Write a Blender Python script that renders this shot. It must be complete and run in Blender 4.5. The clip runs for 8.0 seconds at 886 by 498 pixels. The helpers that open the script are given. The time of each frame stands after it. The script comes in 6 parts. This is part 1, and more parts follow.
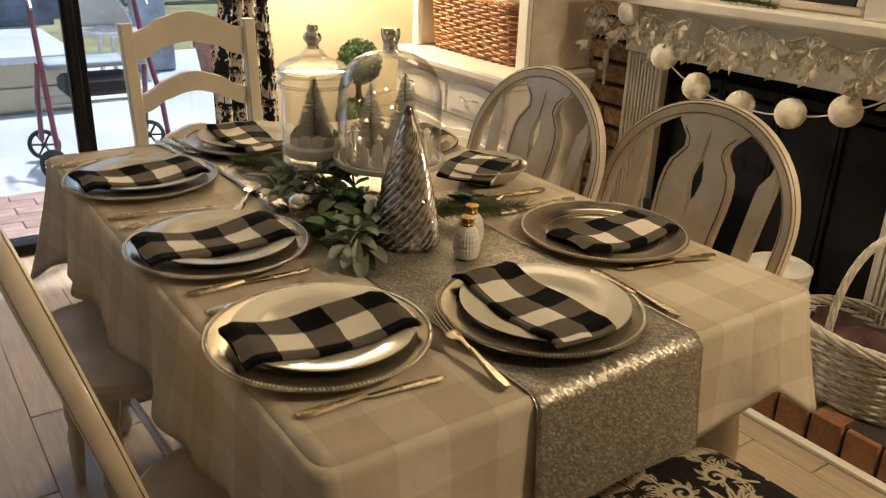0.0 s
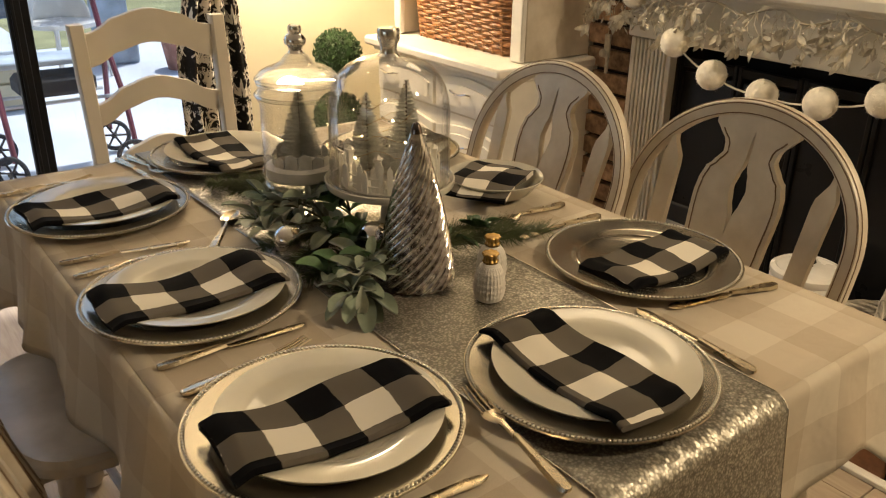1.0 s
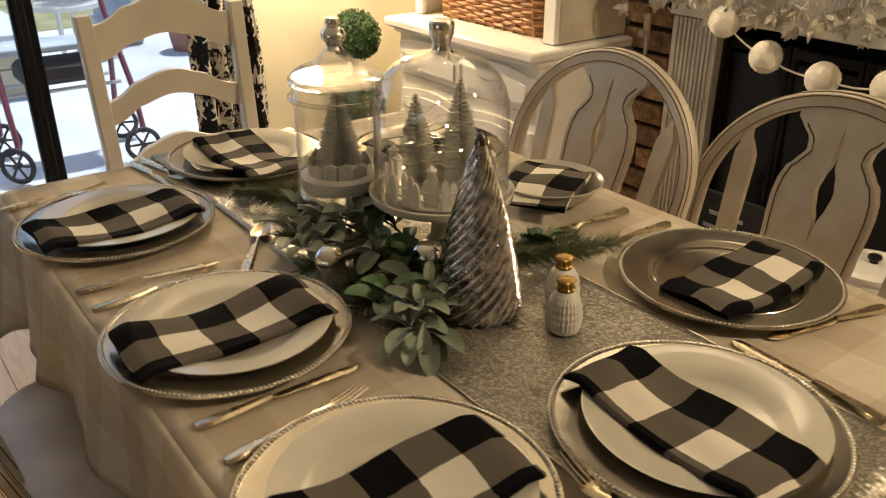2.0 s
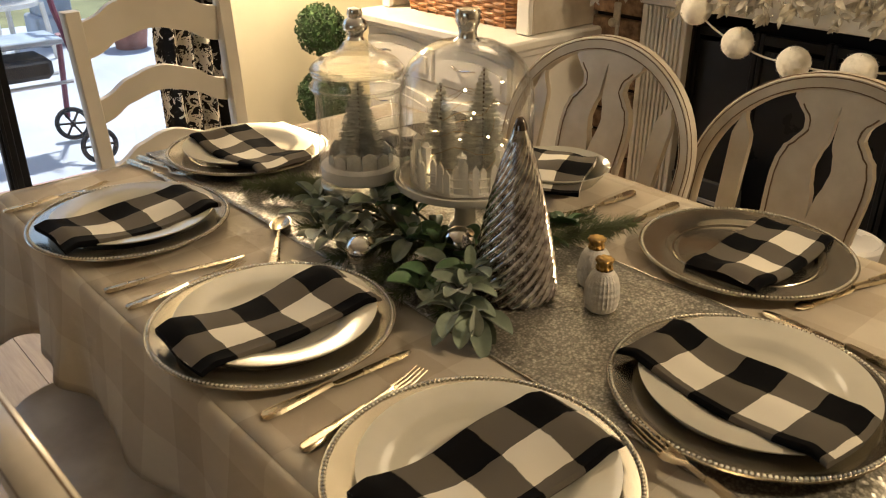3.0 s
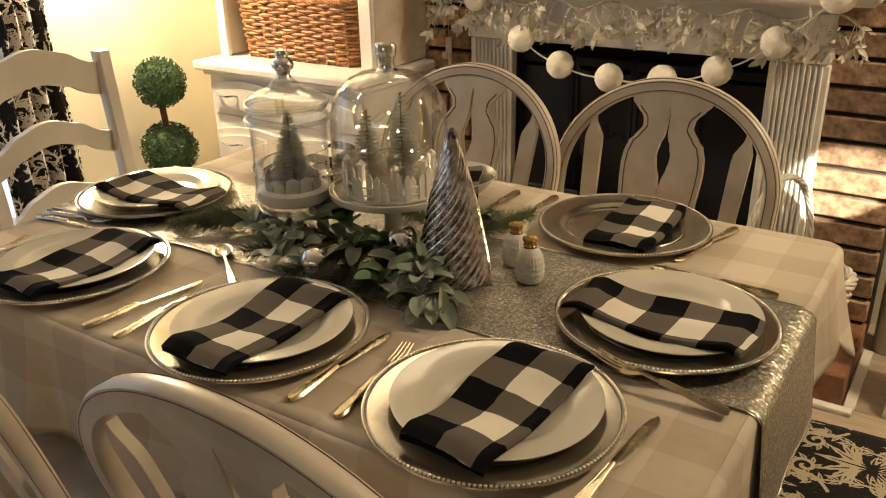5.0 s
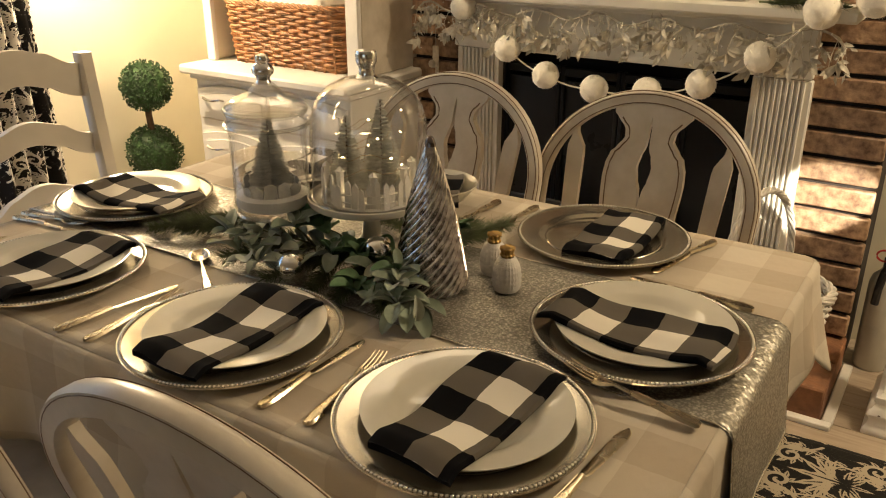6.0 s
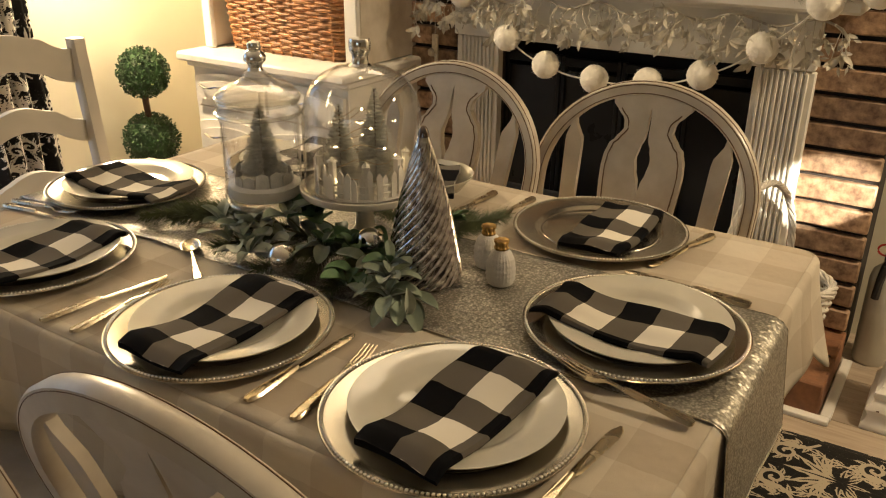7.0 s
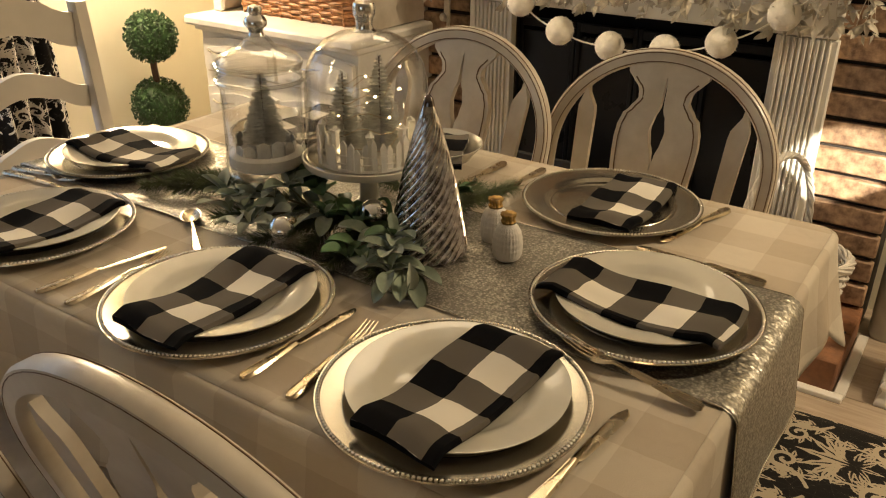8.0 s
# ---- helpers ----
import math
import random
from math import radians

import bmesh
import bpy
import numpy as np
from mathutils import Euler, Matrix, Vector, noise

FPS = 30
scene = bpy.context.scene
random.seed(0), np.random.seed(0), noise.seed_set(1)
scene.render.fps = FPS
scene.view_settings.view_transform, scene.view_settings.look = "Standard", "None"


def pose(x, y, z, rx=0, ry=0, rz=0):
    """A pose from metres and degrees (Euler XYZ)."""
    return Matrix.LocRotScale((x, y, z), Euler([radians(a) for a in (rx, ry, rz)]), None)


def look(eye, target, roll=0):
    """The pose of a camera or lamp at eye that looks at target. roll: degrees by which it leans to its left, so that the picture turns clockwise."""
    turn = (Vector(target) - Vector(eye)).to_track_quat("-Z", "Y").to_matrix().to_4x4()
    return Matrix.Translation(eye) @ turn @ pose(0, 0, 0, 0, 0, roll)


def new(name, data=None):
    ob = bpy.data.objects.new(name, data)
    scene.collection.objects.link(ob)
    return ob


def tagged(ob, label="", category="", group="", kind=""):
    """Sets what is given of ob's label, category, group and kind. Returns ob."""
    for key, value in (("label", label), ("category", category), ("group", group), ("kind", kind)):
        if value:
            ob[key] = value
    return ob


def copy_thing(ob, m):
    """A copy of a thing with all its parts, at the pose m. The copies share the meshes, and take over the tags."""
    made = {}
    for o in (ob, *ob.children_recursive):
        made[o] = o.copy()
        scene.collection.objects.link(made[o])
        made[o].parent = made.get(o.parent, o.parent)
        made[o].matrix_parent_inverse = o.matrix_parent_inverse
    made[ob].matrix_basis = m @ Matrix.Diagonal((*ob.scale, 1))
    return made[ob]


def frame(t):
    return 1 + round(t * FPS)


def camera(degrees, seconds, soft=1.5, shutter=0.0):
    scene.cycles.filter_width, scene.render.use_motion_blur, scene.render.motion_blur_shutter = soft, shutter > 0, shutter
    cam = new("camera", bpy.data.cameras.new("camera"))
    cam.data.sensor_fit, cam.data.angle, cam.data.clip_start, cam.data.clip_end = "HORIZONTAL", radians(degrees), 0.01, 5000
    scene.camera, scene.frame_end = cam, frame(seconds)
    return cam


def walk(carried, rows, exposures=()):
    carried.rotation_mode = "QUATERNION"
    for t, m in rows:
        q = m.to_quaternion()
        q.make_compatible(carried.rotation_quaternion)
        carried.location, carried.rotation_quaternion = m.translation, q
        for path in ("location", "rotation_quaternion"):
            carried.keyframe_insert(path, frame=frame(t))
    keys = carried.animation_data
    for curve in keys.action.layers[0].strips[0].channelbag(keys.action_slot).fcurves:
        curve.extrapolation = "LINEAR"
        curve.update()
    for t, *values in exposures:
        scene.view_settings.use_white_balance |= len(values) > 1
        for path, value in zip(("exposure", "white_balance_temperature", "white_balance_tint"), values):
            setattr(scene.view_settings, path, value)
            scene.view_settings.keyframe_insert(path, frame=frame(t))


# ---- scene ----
cam = camera(56.4, 8.0, 1.05, 0.4)
PATH = [
    (0, (-0.815, -0.686, 1.359), (0.262, 0.816, 0.595), 2.2),
    (0.5, (-0.798, -0.539, 1.363), (0.308, 0.943, 0.6), -0.3),
    (1, (-0.72, -0.44, 1.355), (0.394, 1.013, 0.548), 1.0),
    (1.5, (-0.65, -0.362, 1.35), (0.405, 1.111, 0.502), 2.4),
    (2, (-0.685, -0.253, 1.357), (0.404, 1.185, 0.492), 0.1),
    (2.2, (-0.712, -0.216, 1.359), (0.414, 1.192, 0.493), -0.5),
    (3.3, (-0.862, -0.181, 1.35), (0.366, 1.13, 0.47), 0.4),
    (3.5, (-0.911, -0.196, 1.35), (0.348, 1.083, 0.467), 0.3),
    (4, (-0.997, -0.194, 1.36), (0.362, 0.982, 0.481), -1.2),
    (4.5, (-1.078, -0.165, 1.367), (0.383, 0.915, 0.533), -2.5),
    (5, (-1.101, -0.155, 1.37), (0.432, 0.861, 0.584), -1.1),
    (6.5, (-1.075, -0.176, 1.367), (0.478, 0.823, 0.599), 0.3),
    (7, (-1.062, -0.171, 1.365), (0.481, 0.826, 0.573), 0.5),
    (7.5, (-1.045, -0.165, 1.362), (0.475, 0.834, 0.532), 0.7),
    (8, (-1.021, -0.162, 1.359), (0.476, 0.845, 0.494), 0.6),
]
walk(cam, [(t, look(eye, target, roll)) for t, eye, target, roll in PATH],
     [(0, -0.12), (1, -0.06), (2, -0.06), (3.5, 0.04), (4, 0.09), (5, 0.08), (6.5, -0.05), (8, -0.02)])

# ---- light ----
world = bpy.data.worlds.new("world")
scene.world = world
world.use_nodes = True
wn = world.node_tree.nodes
sky = wn.new("ShaderNodeTexSky")
sky.sky_type = "NISHITA"
sky.sun_disc = False
sky.sun_elevation = radians(66)
sky.sun_rotation = radians(20)
world.node_tree.links.new(sky.outputs[0], wn["Background"].inputs[0])
wn["Background"].inputs[1].default_value = 0.20


def lamp(name, kind, m, energy, color, size=0.1, **more):
    data = bpy.data.lights.new(name, kind)
    data.energy, data.color = energy, color
    if kind == "AREA":
        data.shape = "RECTANGLE"
        data.size, data.size_y = size
    elif kind == "SUN":
        data.angle = size
    else:
        data.shadow_soft_size = size
    for key, value in more.items():
        if key == "spot":
            data.spot_size, data.spot_blend = radians(value), 0.35
    ob = new(name, data)
    ob.matrix_world = m
    return ob


WARM = (1.0, 0.77, 0.49)
lamp("sun", "SUN", look((3, 6, 12), (0, 3, 0)), 5.0, (1.0, 0.97, 0.94), radians(3))
# the lamp beside the hutch, above the view
lamp("hutch_lamp_glow", "POINT", pose(0.78, 2.54, 1.50), 80, WARM, 0.06)
# the ceiling light over the room
lamp("ceiling_lamp_glow", "AREA", look((1.38, 1.35, 2.36), (1.15, 1.05, 0)), 4.5, WARM, (0.55, 0.55))
# the second ceiling light, nearer the kitchen side
lamp("second_ceiling_lamp_glow", "AREA", look((1.15, -1.2, 2.36), (1.0, -0.5, 0)), 41.0, WARM, (0.22, 0.22))
# a spot added out of view for the bright patch on the brick beside the fireplace
lamp("hearth_spot", "SPOT", look((0.75, -0.95, 0.95), (1.52, 0.165, 0.55)), 430, (1.0, 0.90, 0.72), 0.008, spot=9.6)
# the daylight in the window of the west wall
lamp("west_window_daylight", "AREA", look((-4.56, -0.5, 1.45), (0, 0, 0.9)), 1.2, (1.0, 0.88, 0.74), (1.8, 1.1))
# the daylight in the glass door's opening
lamp("door_daylight", "AREA", look((-0.45, 2.74, 1.1), (-0.45, 0, 0.7)), 1.3, (0.66, 0.86, 1.0), (1.9, 1.9))


# ---- materials ----
def material(name):
    m = bpy.data.materials.new(name)
    m.use_nodes = True
    t = m.node_tree
    return m, t.nodes, t.links, t.nodes["Principled BSDF"]


def math_node(nodes, links, op, a, b=None, c=None):
    n = nodes.new("ShaderNodeMath")
    n.operation = op
    for i, v in enumerate((a, b, c)):
        if v is None:
            continue
        if isinstance(v, (int, float)):
            n.inputs[i].default_value = v
        else:
            links.new(v, n.inputs[i])
    return n.outputs[0]


def noise_out(nodes, links, vec, scale, detail=4, rough=0.55, distort=0.0):
    n = nodes.new("ShaderNodeTexNoise")
    n.inputs["Scale"].default_value = scale
    n.inputs["Detail"].default_value = detail
    n.inputs["Roughness"].default_value = rough
    n.inputs["Distortion"].default_value = distort
    if vec is not None:
        links.new(vec, n.inputs["Vector"])
    return n.outputs["Fac"]


def mix_color(nodes, links, fac, a, b):
    n = nodes.new("ShaderNodeMix")
    n.data_type = "RGBA"
    if isinstance(fac, (int, float)):
        n.inputs[0].default_value = fac
    else:
        links.new(fac, n.inputs[0])
    for i, v in ((6, a), (7, b)):
        if isinstance(v, tuple):
            n.inputs[i].default_value = (*v, 1)
        else:
            links.new(v, n.inputs[i])
    return n.outputs[2]


def ramp(nodes, links, fac, lo, hi):
    n = nodes.new("ShaderNodeMapRange")
    n.inputs["From Min"].default_value = lo
    n.inputs["From Max"].default_value = hi
    links.new(fac, n.inputs["Value"])
    return n.outputs[0]


def bump_to(nodes, links, bsdf, height, strength, distance):
    n = nodes.new("ShaderNodeBump")
    n.inputs["Strength"].default_value = strength
    n.inputs["Distance"].default_value = distance
    links.new(height, n.inputs["Height"])
    links.new(n.outputs[0], bsdf.inputs["Normal"])


def plain(name, color, rough=0.5, metal=0.0, var=0.15, scale=9.0, fine=140.0, bump=0.15, depth=0.001, dark=None, spread=0.0, coat=0.0, sheen=0.0, spec=0.5):
    """A surface with broad stains and fine grain; spread varies it from piece to piece."""
    m, n, l, b = material(name)
    co = n.new("ShaderNodeTexCoord").outputs["Object"]
    broad = noise_out(n, l, co, scale, 5)
    grain = noise_out(n, l, co, fine, 3)
    dk = dark or tuple(c * (1 - 2.2 * var) for c in color)
    lt = tuple(min(1, c * (1 + 0.5 * var)) for c in color)
    c = mix_color(n, l, ramp(n, l, broad, 0.32, 0.68), dk, lt)
    c = mix_color(n, l, math_node(n, l, "MULTIPLY", grain, 0.35 * min(1, var * 4)), c, tuple(x * 0.6 for x in color))
    if spread:
        r = n.new("ShaderNodeObjectInfo").outputs["Random"]
        h = n.new("ShaderNodeHueSaturation")
        l.new(c, h.inputs["Color"])
        l.new(math_node(n, l, "MULTIPLY_ADD", r, 2 * spread, 1 - spread), h.inputs["Value"])
        c = h.outputs[0]
    l.new(c, b.inputs["Base Color"])
    l.new(math_node(n, l, "MULTIPLY_ADD", broad, 0.25, rough - 0.12), b.inputs["Roughness"])
    b.inputs["Metallic"].default_value = metal
    b.inputs["Coat Weight"].default_value = coat
    b.inputs["Sheen Weight"].default_value = sheen
    b.inputs["Specular IOR Level"].default_value = spec
    if bump:
        bump_to(n, l, b, grain, bump, depth)
    return m


def glow(name, color, strength):
    m, n, l, b = material(name)
    b.inputs["Base Color"].default_value = (*color, 1)
    b.inputs["Emission Color"].default_value = (*color, 1)
    b.inputs["Emission Strength"].default_value = strength
    return m


def clear_glass(name, tint=(1, 1, 1), gloss=1.0):
    m, n, l, b = material(name)
    n.remove(b)
    tr, gl, mx = n.new("ShaderNodeBsdfTransparent"), n.new("ShaderNodeBsdfGlossy"), n.new("ShaderNodeMixShader")
    tr.inputs[0].default_value = (*tint, 1)
    gl.inputs["Roughness"].default_value = 0.02
    fr = n.new("ShaderNodeLayerWeight")
    fr.inputs["Blend"].default_value = 0.5
    k = math_node(n, l, "MULTIPLY_ADD", math_node(n, l, "POWER", fr.outputs["Facing"], 2.8), 0.60, 0.05)
    l.new(math_node(n, l, "MULTIPLY", k, gloss), mx.inputs[0])
    l.new(tr.outputs[0], mx.inputs[1])
    l.new(gl.outputs[0], mx.inputs[2])
    l.new(mx.outputs[0], n["Material Output"].inputs[0])
    return m


def checks(name, size, dark, mid, light, rough=0.9, weave=900.0, sheen=0.0, crease=0.004):
    """Buffalo check from two crossing stripes, in metres of cloth."""
    m, n, l, b = material(name)
    uv = n.new("ShaderNodeUVMap").outputs[0]
    sep = n.new("ShaderNodeSeparateXYZ")
    l.new(uv, sep.inputs[0])
    wob = math_node(n, l, "MULTIPLY_ADD", noise_out(n, l, uv, 60, 2), 0.004, -0.002)
    s = []
    for axis in (0, 1):
        p = math_node(n, l, "ADD", sep.outputs[axis], wob)
        f = math_node(n, l, "FLOOR", math_node(n, l, "DIVIDE", p, size))
        s.append(math_node(n, l, "FLOORED_MODULO", f, 2.0))
    both = math_node(n, l, "MULTIPLY", s[0], s[1])
    any_ = math_node(n, l, "MAXIMUM", s[0], s[1])
    c = mix_color(n, l, any_, dark, mid)
    c = mix_color(n, l, both, c, light)
    wv = noise_out(n, l, uv, weave, 2)
    hs = n.new("ShaderNodeHueSaturation")
    l.new(c, hs.inputs["Color"])
    l.new(math_node(n, l, "MULTIPLY_ADD", wv, -0.4, 1.2), hs.inputs["Value"])
    l.new(hs.outputs[0], b.inputs["Base Color"])
    b.inputs["Roughness"].default_value = rough
    b.inputs["Sheen Weight"].default_value = sheen
    b.inputs["Specular IOR Level"].default_value = 0.05
    h = math_node(n, l, "MULTIPLY_ADD", noise_out(n, l, uv, 5, 3, 0.5, 0.6), 1.6, noise_out(n, l, uv, 14, 3))
    h = math_node(n, l, "MULTIPLY_ADD", wv, 0.09, h)
    bump_to(n, l, b, h, 0.35, crease)
    return m


def damask(name, black, pale, rough=0.85):
    """Two woven colours, told apart by the cloth's own pattern attribute."""
    m, n, l, b = material(name)
    uv = n.new("ShaderNodeUVMap").outputs[0]
    at = n.new("ShaderNodeAttribute")
    at.attribute_name = "weave_pattern"
    wv = noise_out(n, l, uv, 900, 2)
    edge = math_node(n, l, "MULTIPLY_ADD", math_node(n, l, "SUBTRACT", wv, 0.5), 0.15, at.outputs["Fac"])
    c = mix_color(n, l, ramp(n, l, edge, 0.38, 0.62), black, pale)
    c = mix_color(n, l, math_node(n, l, "MULTIPLY", math_node(n, l, "MULTIPLY", wv, at.outputs["Fac"]), 0.3), c, tuple(x * 0.45 for x in pale))
    l.new(c, b.inputs["Base Color"])
    b.inputs["Roughness"].default_value = rough
    b.inputs["Specular IOR Level"].default_value = 0.2
    bump_to(n, l, b, math_node(n, l, "MULTIPLY_ADD", at.outputs["Fac"], 0.8, wv), 0.25, 0.001)
    return m


def acanthus(u, v):
    """1 inside the leaves and scrolls of a mirrored damask, 0 on its ground; a repeat is 2 wide and 2.6 high."""
    def motif(x, y):
        out = np.zeros_like(x)

        def drop(x0, y0, way, length, wide, bend=0.0, vein=0.026):
            c, k = math.cos(radians(way)), math.sin(radians(way))
            a = ((x - x0) * c + (y - y0) * k) / length
            d = -(x - x0) * k + (y - y0) * c - bend * length * a * a
            w = 0.84 * wide * np.sin(math.pi * np.clip(a, 0, 1) ** 0.75) * (1 + 0.16 * np.cos(26 * a))
            leaf = np.clip((w - np.abs(d)) / 0.02 + 0.5, 0, 1)
            rib = np.clip((np.abs(d) - vein * (1 - a)) / 0.012 + 0.5, 0, 1)
            np.maximum(out, leaf * np.where(a < 0.72, rib, 1), out=out)

        def line(pts, r0, r1):
            for i in range(len(pts) - 1):
                (ax, ay), (bx, by) = pts[i], pts[i + 1]
                dx, dy = bx - ax, by - ay
                t = np.clip(((x - ax) * dx + (y - ay) * dy) / (dx * dx + dy * dy), 0, 1)
                d = np.hypot(x - ax - t * dx, y - ay - t * dy)
                r = r0 + (r1 - r0) * i / len(pts)
                np.maximum(out, np.clip((r - d) / 0.02 + 0.5, 0, 1), out=out)
        # the palmette and its foot
        for k in range(5):
            drop(0.03 * k, 0.92 + 0.05 * k, 90 - 17 * k, 0.86 - 0.10 * k, 0.095 - 0.004 * k, -0.20 * k ** 0.5)
        for k in range(3):
            drop(0.10 + 0.02 * k, 0.90 - 0.05 * k, 20 - 22 * k, 0.30, 0.055, -0.5)
        drop(0.0, 0.90, -90, 0.42, 0.05)
        drop(0.05, 0.86, -62, 0.34, 0.05, 0.4)
        # the scroll, with leaves along its back
        coil = [(0.60 + (0.035 + 0.023 * i * 0.36) * math.cos(0.36 * i + 1.0), 0.52 + (0.035 + 0.023 * i * 0.36) * math.sin(0.36 * i + 1.0)) for i in range(26)]
        line(coil, 0.022, 0.048)
        for i in range(11, 26, 2):
            (ax, ay), (bx, by) = coil[i - 1], coil[i]
            way = math.degrees(math.atan2(by - ay, bx - ax))
            drop(bx, by, way - 52, 0.16 + 0.008 * (i - 11), 0.05, 0.30, 0.016)
        # a rising stem with leaves by pairs
        stem = [(0.12 + 0.62 * i / 12 + 0.10 * math.sin(i * 0.5), 0.10 + 0.06 * i + 0.07 * i * i / 12) for i in range(13)]
        line(stem, 0.030, 0.014)
        for i in range(2, 13, 2):
            (ax, ay), (bx, by) = stem[i - 1], stem[i]
            way = math.degrees(math.atan2(by - ay, bx - ax))
            drop(bx, by, way + 46, 0.24, 0.052, -0.35, 0.018)
            drop(bx, by, way - 46, 0.22, 0.048, 0.35, 0.018)
        drop(stem[-1][0], stem[-1][1], 80, 0.34, 0.085, 0.2)
        return out
    x = np.abs((u + 1.0) % 2.0 - 1.0)
    return np.maximum(motif(x, v % 2.6), motif(1.0 - x, (v + 1.3) % 2.6))


def weave_pattern(me, size, du=0.0, dv=0.0):
    """Weaves the damask into a cloth whose coordinates are in metres; size: half a repeat's width."""
    uv = np.empty(len(me.loops) * 2, dtype=np.float32)
    me.uv_layers[0].data.foreach_get("uv", uv)
    ids = np.empty(len(me.loops), dtype=np.int32)
    me.loops.foreach_get("vertex_index", ids)
    at = np.zeros((len(me.vertices), 2))
    at[ids] = uv.reshape(-1, 2)
    me.attributes.new("weave_pattern", "FLOAT", "POINT").data.foreach_set("value", acanthus(at[:, 0] / size + du, at[:, 1] / size + dv).astype(np.float32))


def sequins(name):
    m, n, l, b = material(name)
    uv = n.new("ShaderNodeUVMap").outputs[0]
    v = n.new("ShaderNodeTexVoronoi")
    v.inputs["Scale"].default_value = 250
    l.new(uv, v.inputs["Vector"])
    sub = n.new("ShaderNodeVectorMath")
    sub.operation = "SUBTRACT"
    l.new(v.outputs["Color"], sub.inputs[0])
    sub.inputs[1].default_value = (0.5, 0.5, 0.5)
    sca = n.new("ShaderNodeVectorMath")
    sca.operation = "SCALE"
    l.new(sub.outputs[0], sca.inputs[0])
    sca.inputs["Scale"].default_value = 0.42
    add = n.new("ShaderNodeVectorMath")
    l.new(n.new("ShaderNodeNewGeometry").outputs["Normal"], add.inputs[0])
    l.new(sca.outputs[0], add.inputs[1])
    nor = n.new("ShaderNodeVectorMath")
    nor.operation = "NORMALIZE"
    l.new(add.outputs[0], nor.inputs[0])
    l.new(nor.outputs[0], b.inputs["Normal"])
    edge = ramp(n, l, v.outputs["Distance"], 0.25, 0.6)
    c = mix_color(n, l, edge, (0.50, 0.475, 0.41), (0.27, 0.255, 0.22))
    l.new(c, b.inputs["Base Color"])
    b.inputs["Metallic"].default_value = 0.8
    b.inputs["Roughness"].default_value = 0.46
    return m


def wood(name, light, dark, rough=0.45, scale=1.0, spread=0.12):
    m, n, l, b = material(name)
    co = n.new("ShaderNodeTexCoord").outputs["Object"]
    mp = n.new("ShaderNodeMapping")
    mp.inputs["Scale"].default_value = (14 * scale, 1.1 * scale, 14 * scale)
    l.new(co, mp.inputs[0])
    r = n.new("ShaderNodeObjectInfo").outputs["Random"]
    l.new(math_node(n, l, "MULTIPLY", r, 40.0), mp.inputs["Location"])
    g = noise_out(n, l, mp.outputs[0], 3.0, 6, 0.6, 1.2)
    fine = noise_out(n, l, mp.outputs[0], 22.0, 3)
    c = mix_color(n, l, ramp(n, l, g, 0.3, 0.7), dark, light)
    c = mix_color(n, l, math_node(n, l, "MULTIPLY", fine, 0.3), c, tuple(x * 0.6 for x in dark))
    h = n.new("ShaderNodeHueSaturation")
    l.new(c, h.inputs["Color"])
    l.new(math_node(n, l, "MULTIPLY_ADD", r, 2 * spread, 1 - spread), h.inputs["Value"])
    l.new(h.outputs[0], b.inputs["Base Color"])
    l.new(math_node(n, l, "MULTIPLY_ADD", fine, 0.2, rough - 0.1), b.inputs["Roughness"])
    bump_to(n, l, b, fine, 0.12, 0.001)
    return m


CREAM = plain("cream_paint", (0.68, 0.62, 0.52), 0.34, coat=0.15, var=0.14, scale=7, fine=60, bump=0.1, dark=(0.46, 0.39, 0.29))
GLAZE = plain("antique_glaze", (0.17, 0.10, 0.05), 0.6)
# white toned down because the ladder chair stands backlit; the mantel frame shares it
TONED_WHITE = plain("toned_white_paint", (0.70, 0.64, 0.54), 0.4, var=0.08, scale=5, fine=80, bump=0.1)
WHITE_PAINT = plain("white_paint", (0.84, 0.81, 0.74), 0.45, var=0.08, scale=4, fine=90, bump=0.08)
WALL_PAINT = plain("wall_paint", (0.80, 0.74, 0.58), 0.75, var=0.05, scale=2, fine=260, bump=0.2, depth=0.0008)
# mid-tone for the unseen west wall, dark so that less fill light bounces back
LOW_BOUNCE_PAINT = plain("low_bounce_tan_paint", (0.36, 0.30, 0.22), 0.8, var=0.06, scale=2, fine=260, bump=0.2, depth=0.0008)
CEILING_PAINT = plain("ceiling_paint", (0.8, 0.78, 0.72), 0.85, var=0.05, scale=2)
MANTEL_PAINT = plain("mantel_paint", (0.83, 0.80, 0.71), 0.5, var=0.10, scale=5, fine=80, bump=0.1)
PORCELAIN = plain("glazed_porcelain", (0.59, 0.565, 0.48), 0.12, var=0.04, scale=12, fine=30, bump=0.02, coat=0.4)
SILVER = plain("silver_charger", (0.52, 0.48, 0.40), 0.20, metal=0.95, var=0.07, scale=16, fine=160, bump=0.06)
STEEL = plain("polished_steel", (0.64, 0.55, 0.40), 0.26, metal=1.0, var=0.06, scale=20, fine=200, bump=0.03)
CHROME = plain("chrome", (0.85, 0.84, 0.82), 0.14, metal=1.0, var=0.03, bump=0)
BEAD = plain("beaded_silver", (0.66, 0.63, 0.56), 0.24, metal=1.0, var=0.05, bump=0)
# darkened metal: the tip's dark reflections are put into its colour
MERCURY_DARK = plain("dark_reflection_tip", (0.22, 0.18, 0.17), 0.15, metal=1.0, var=0.2, scale=60, bump=0)
MERCURY = plain("mercury_glass", (0.93, 0.92, 0.92), 0.03, metal=1.0, var=0.02, scale=80, fine=48, bump=0.35, depth=0.003, dark=(0.30, 0.27, 0.28))
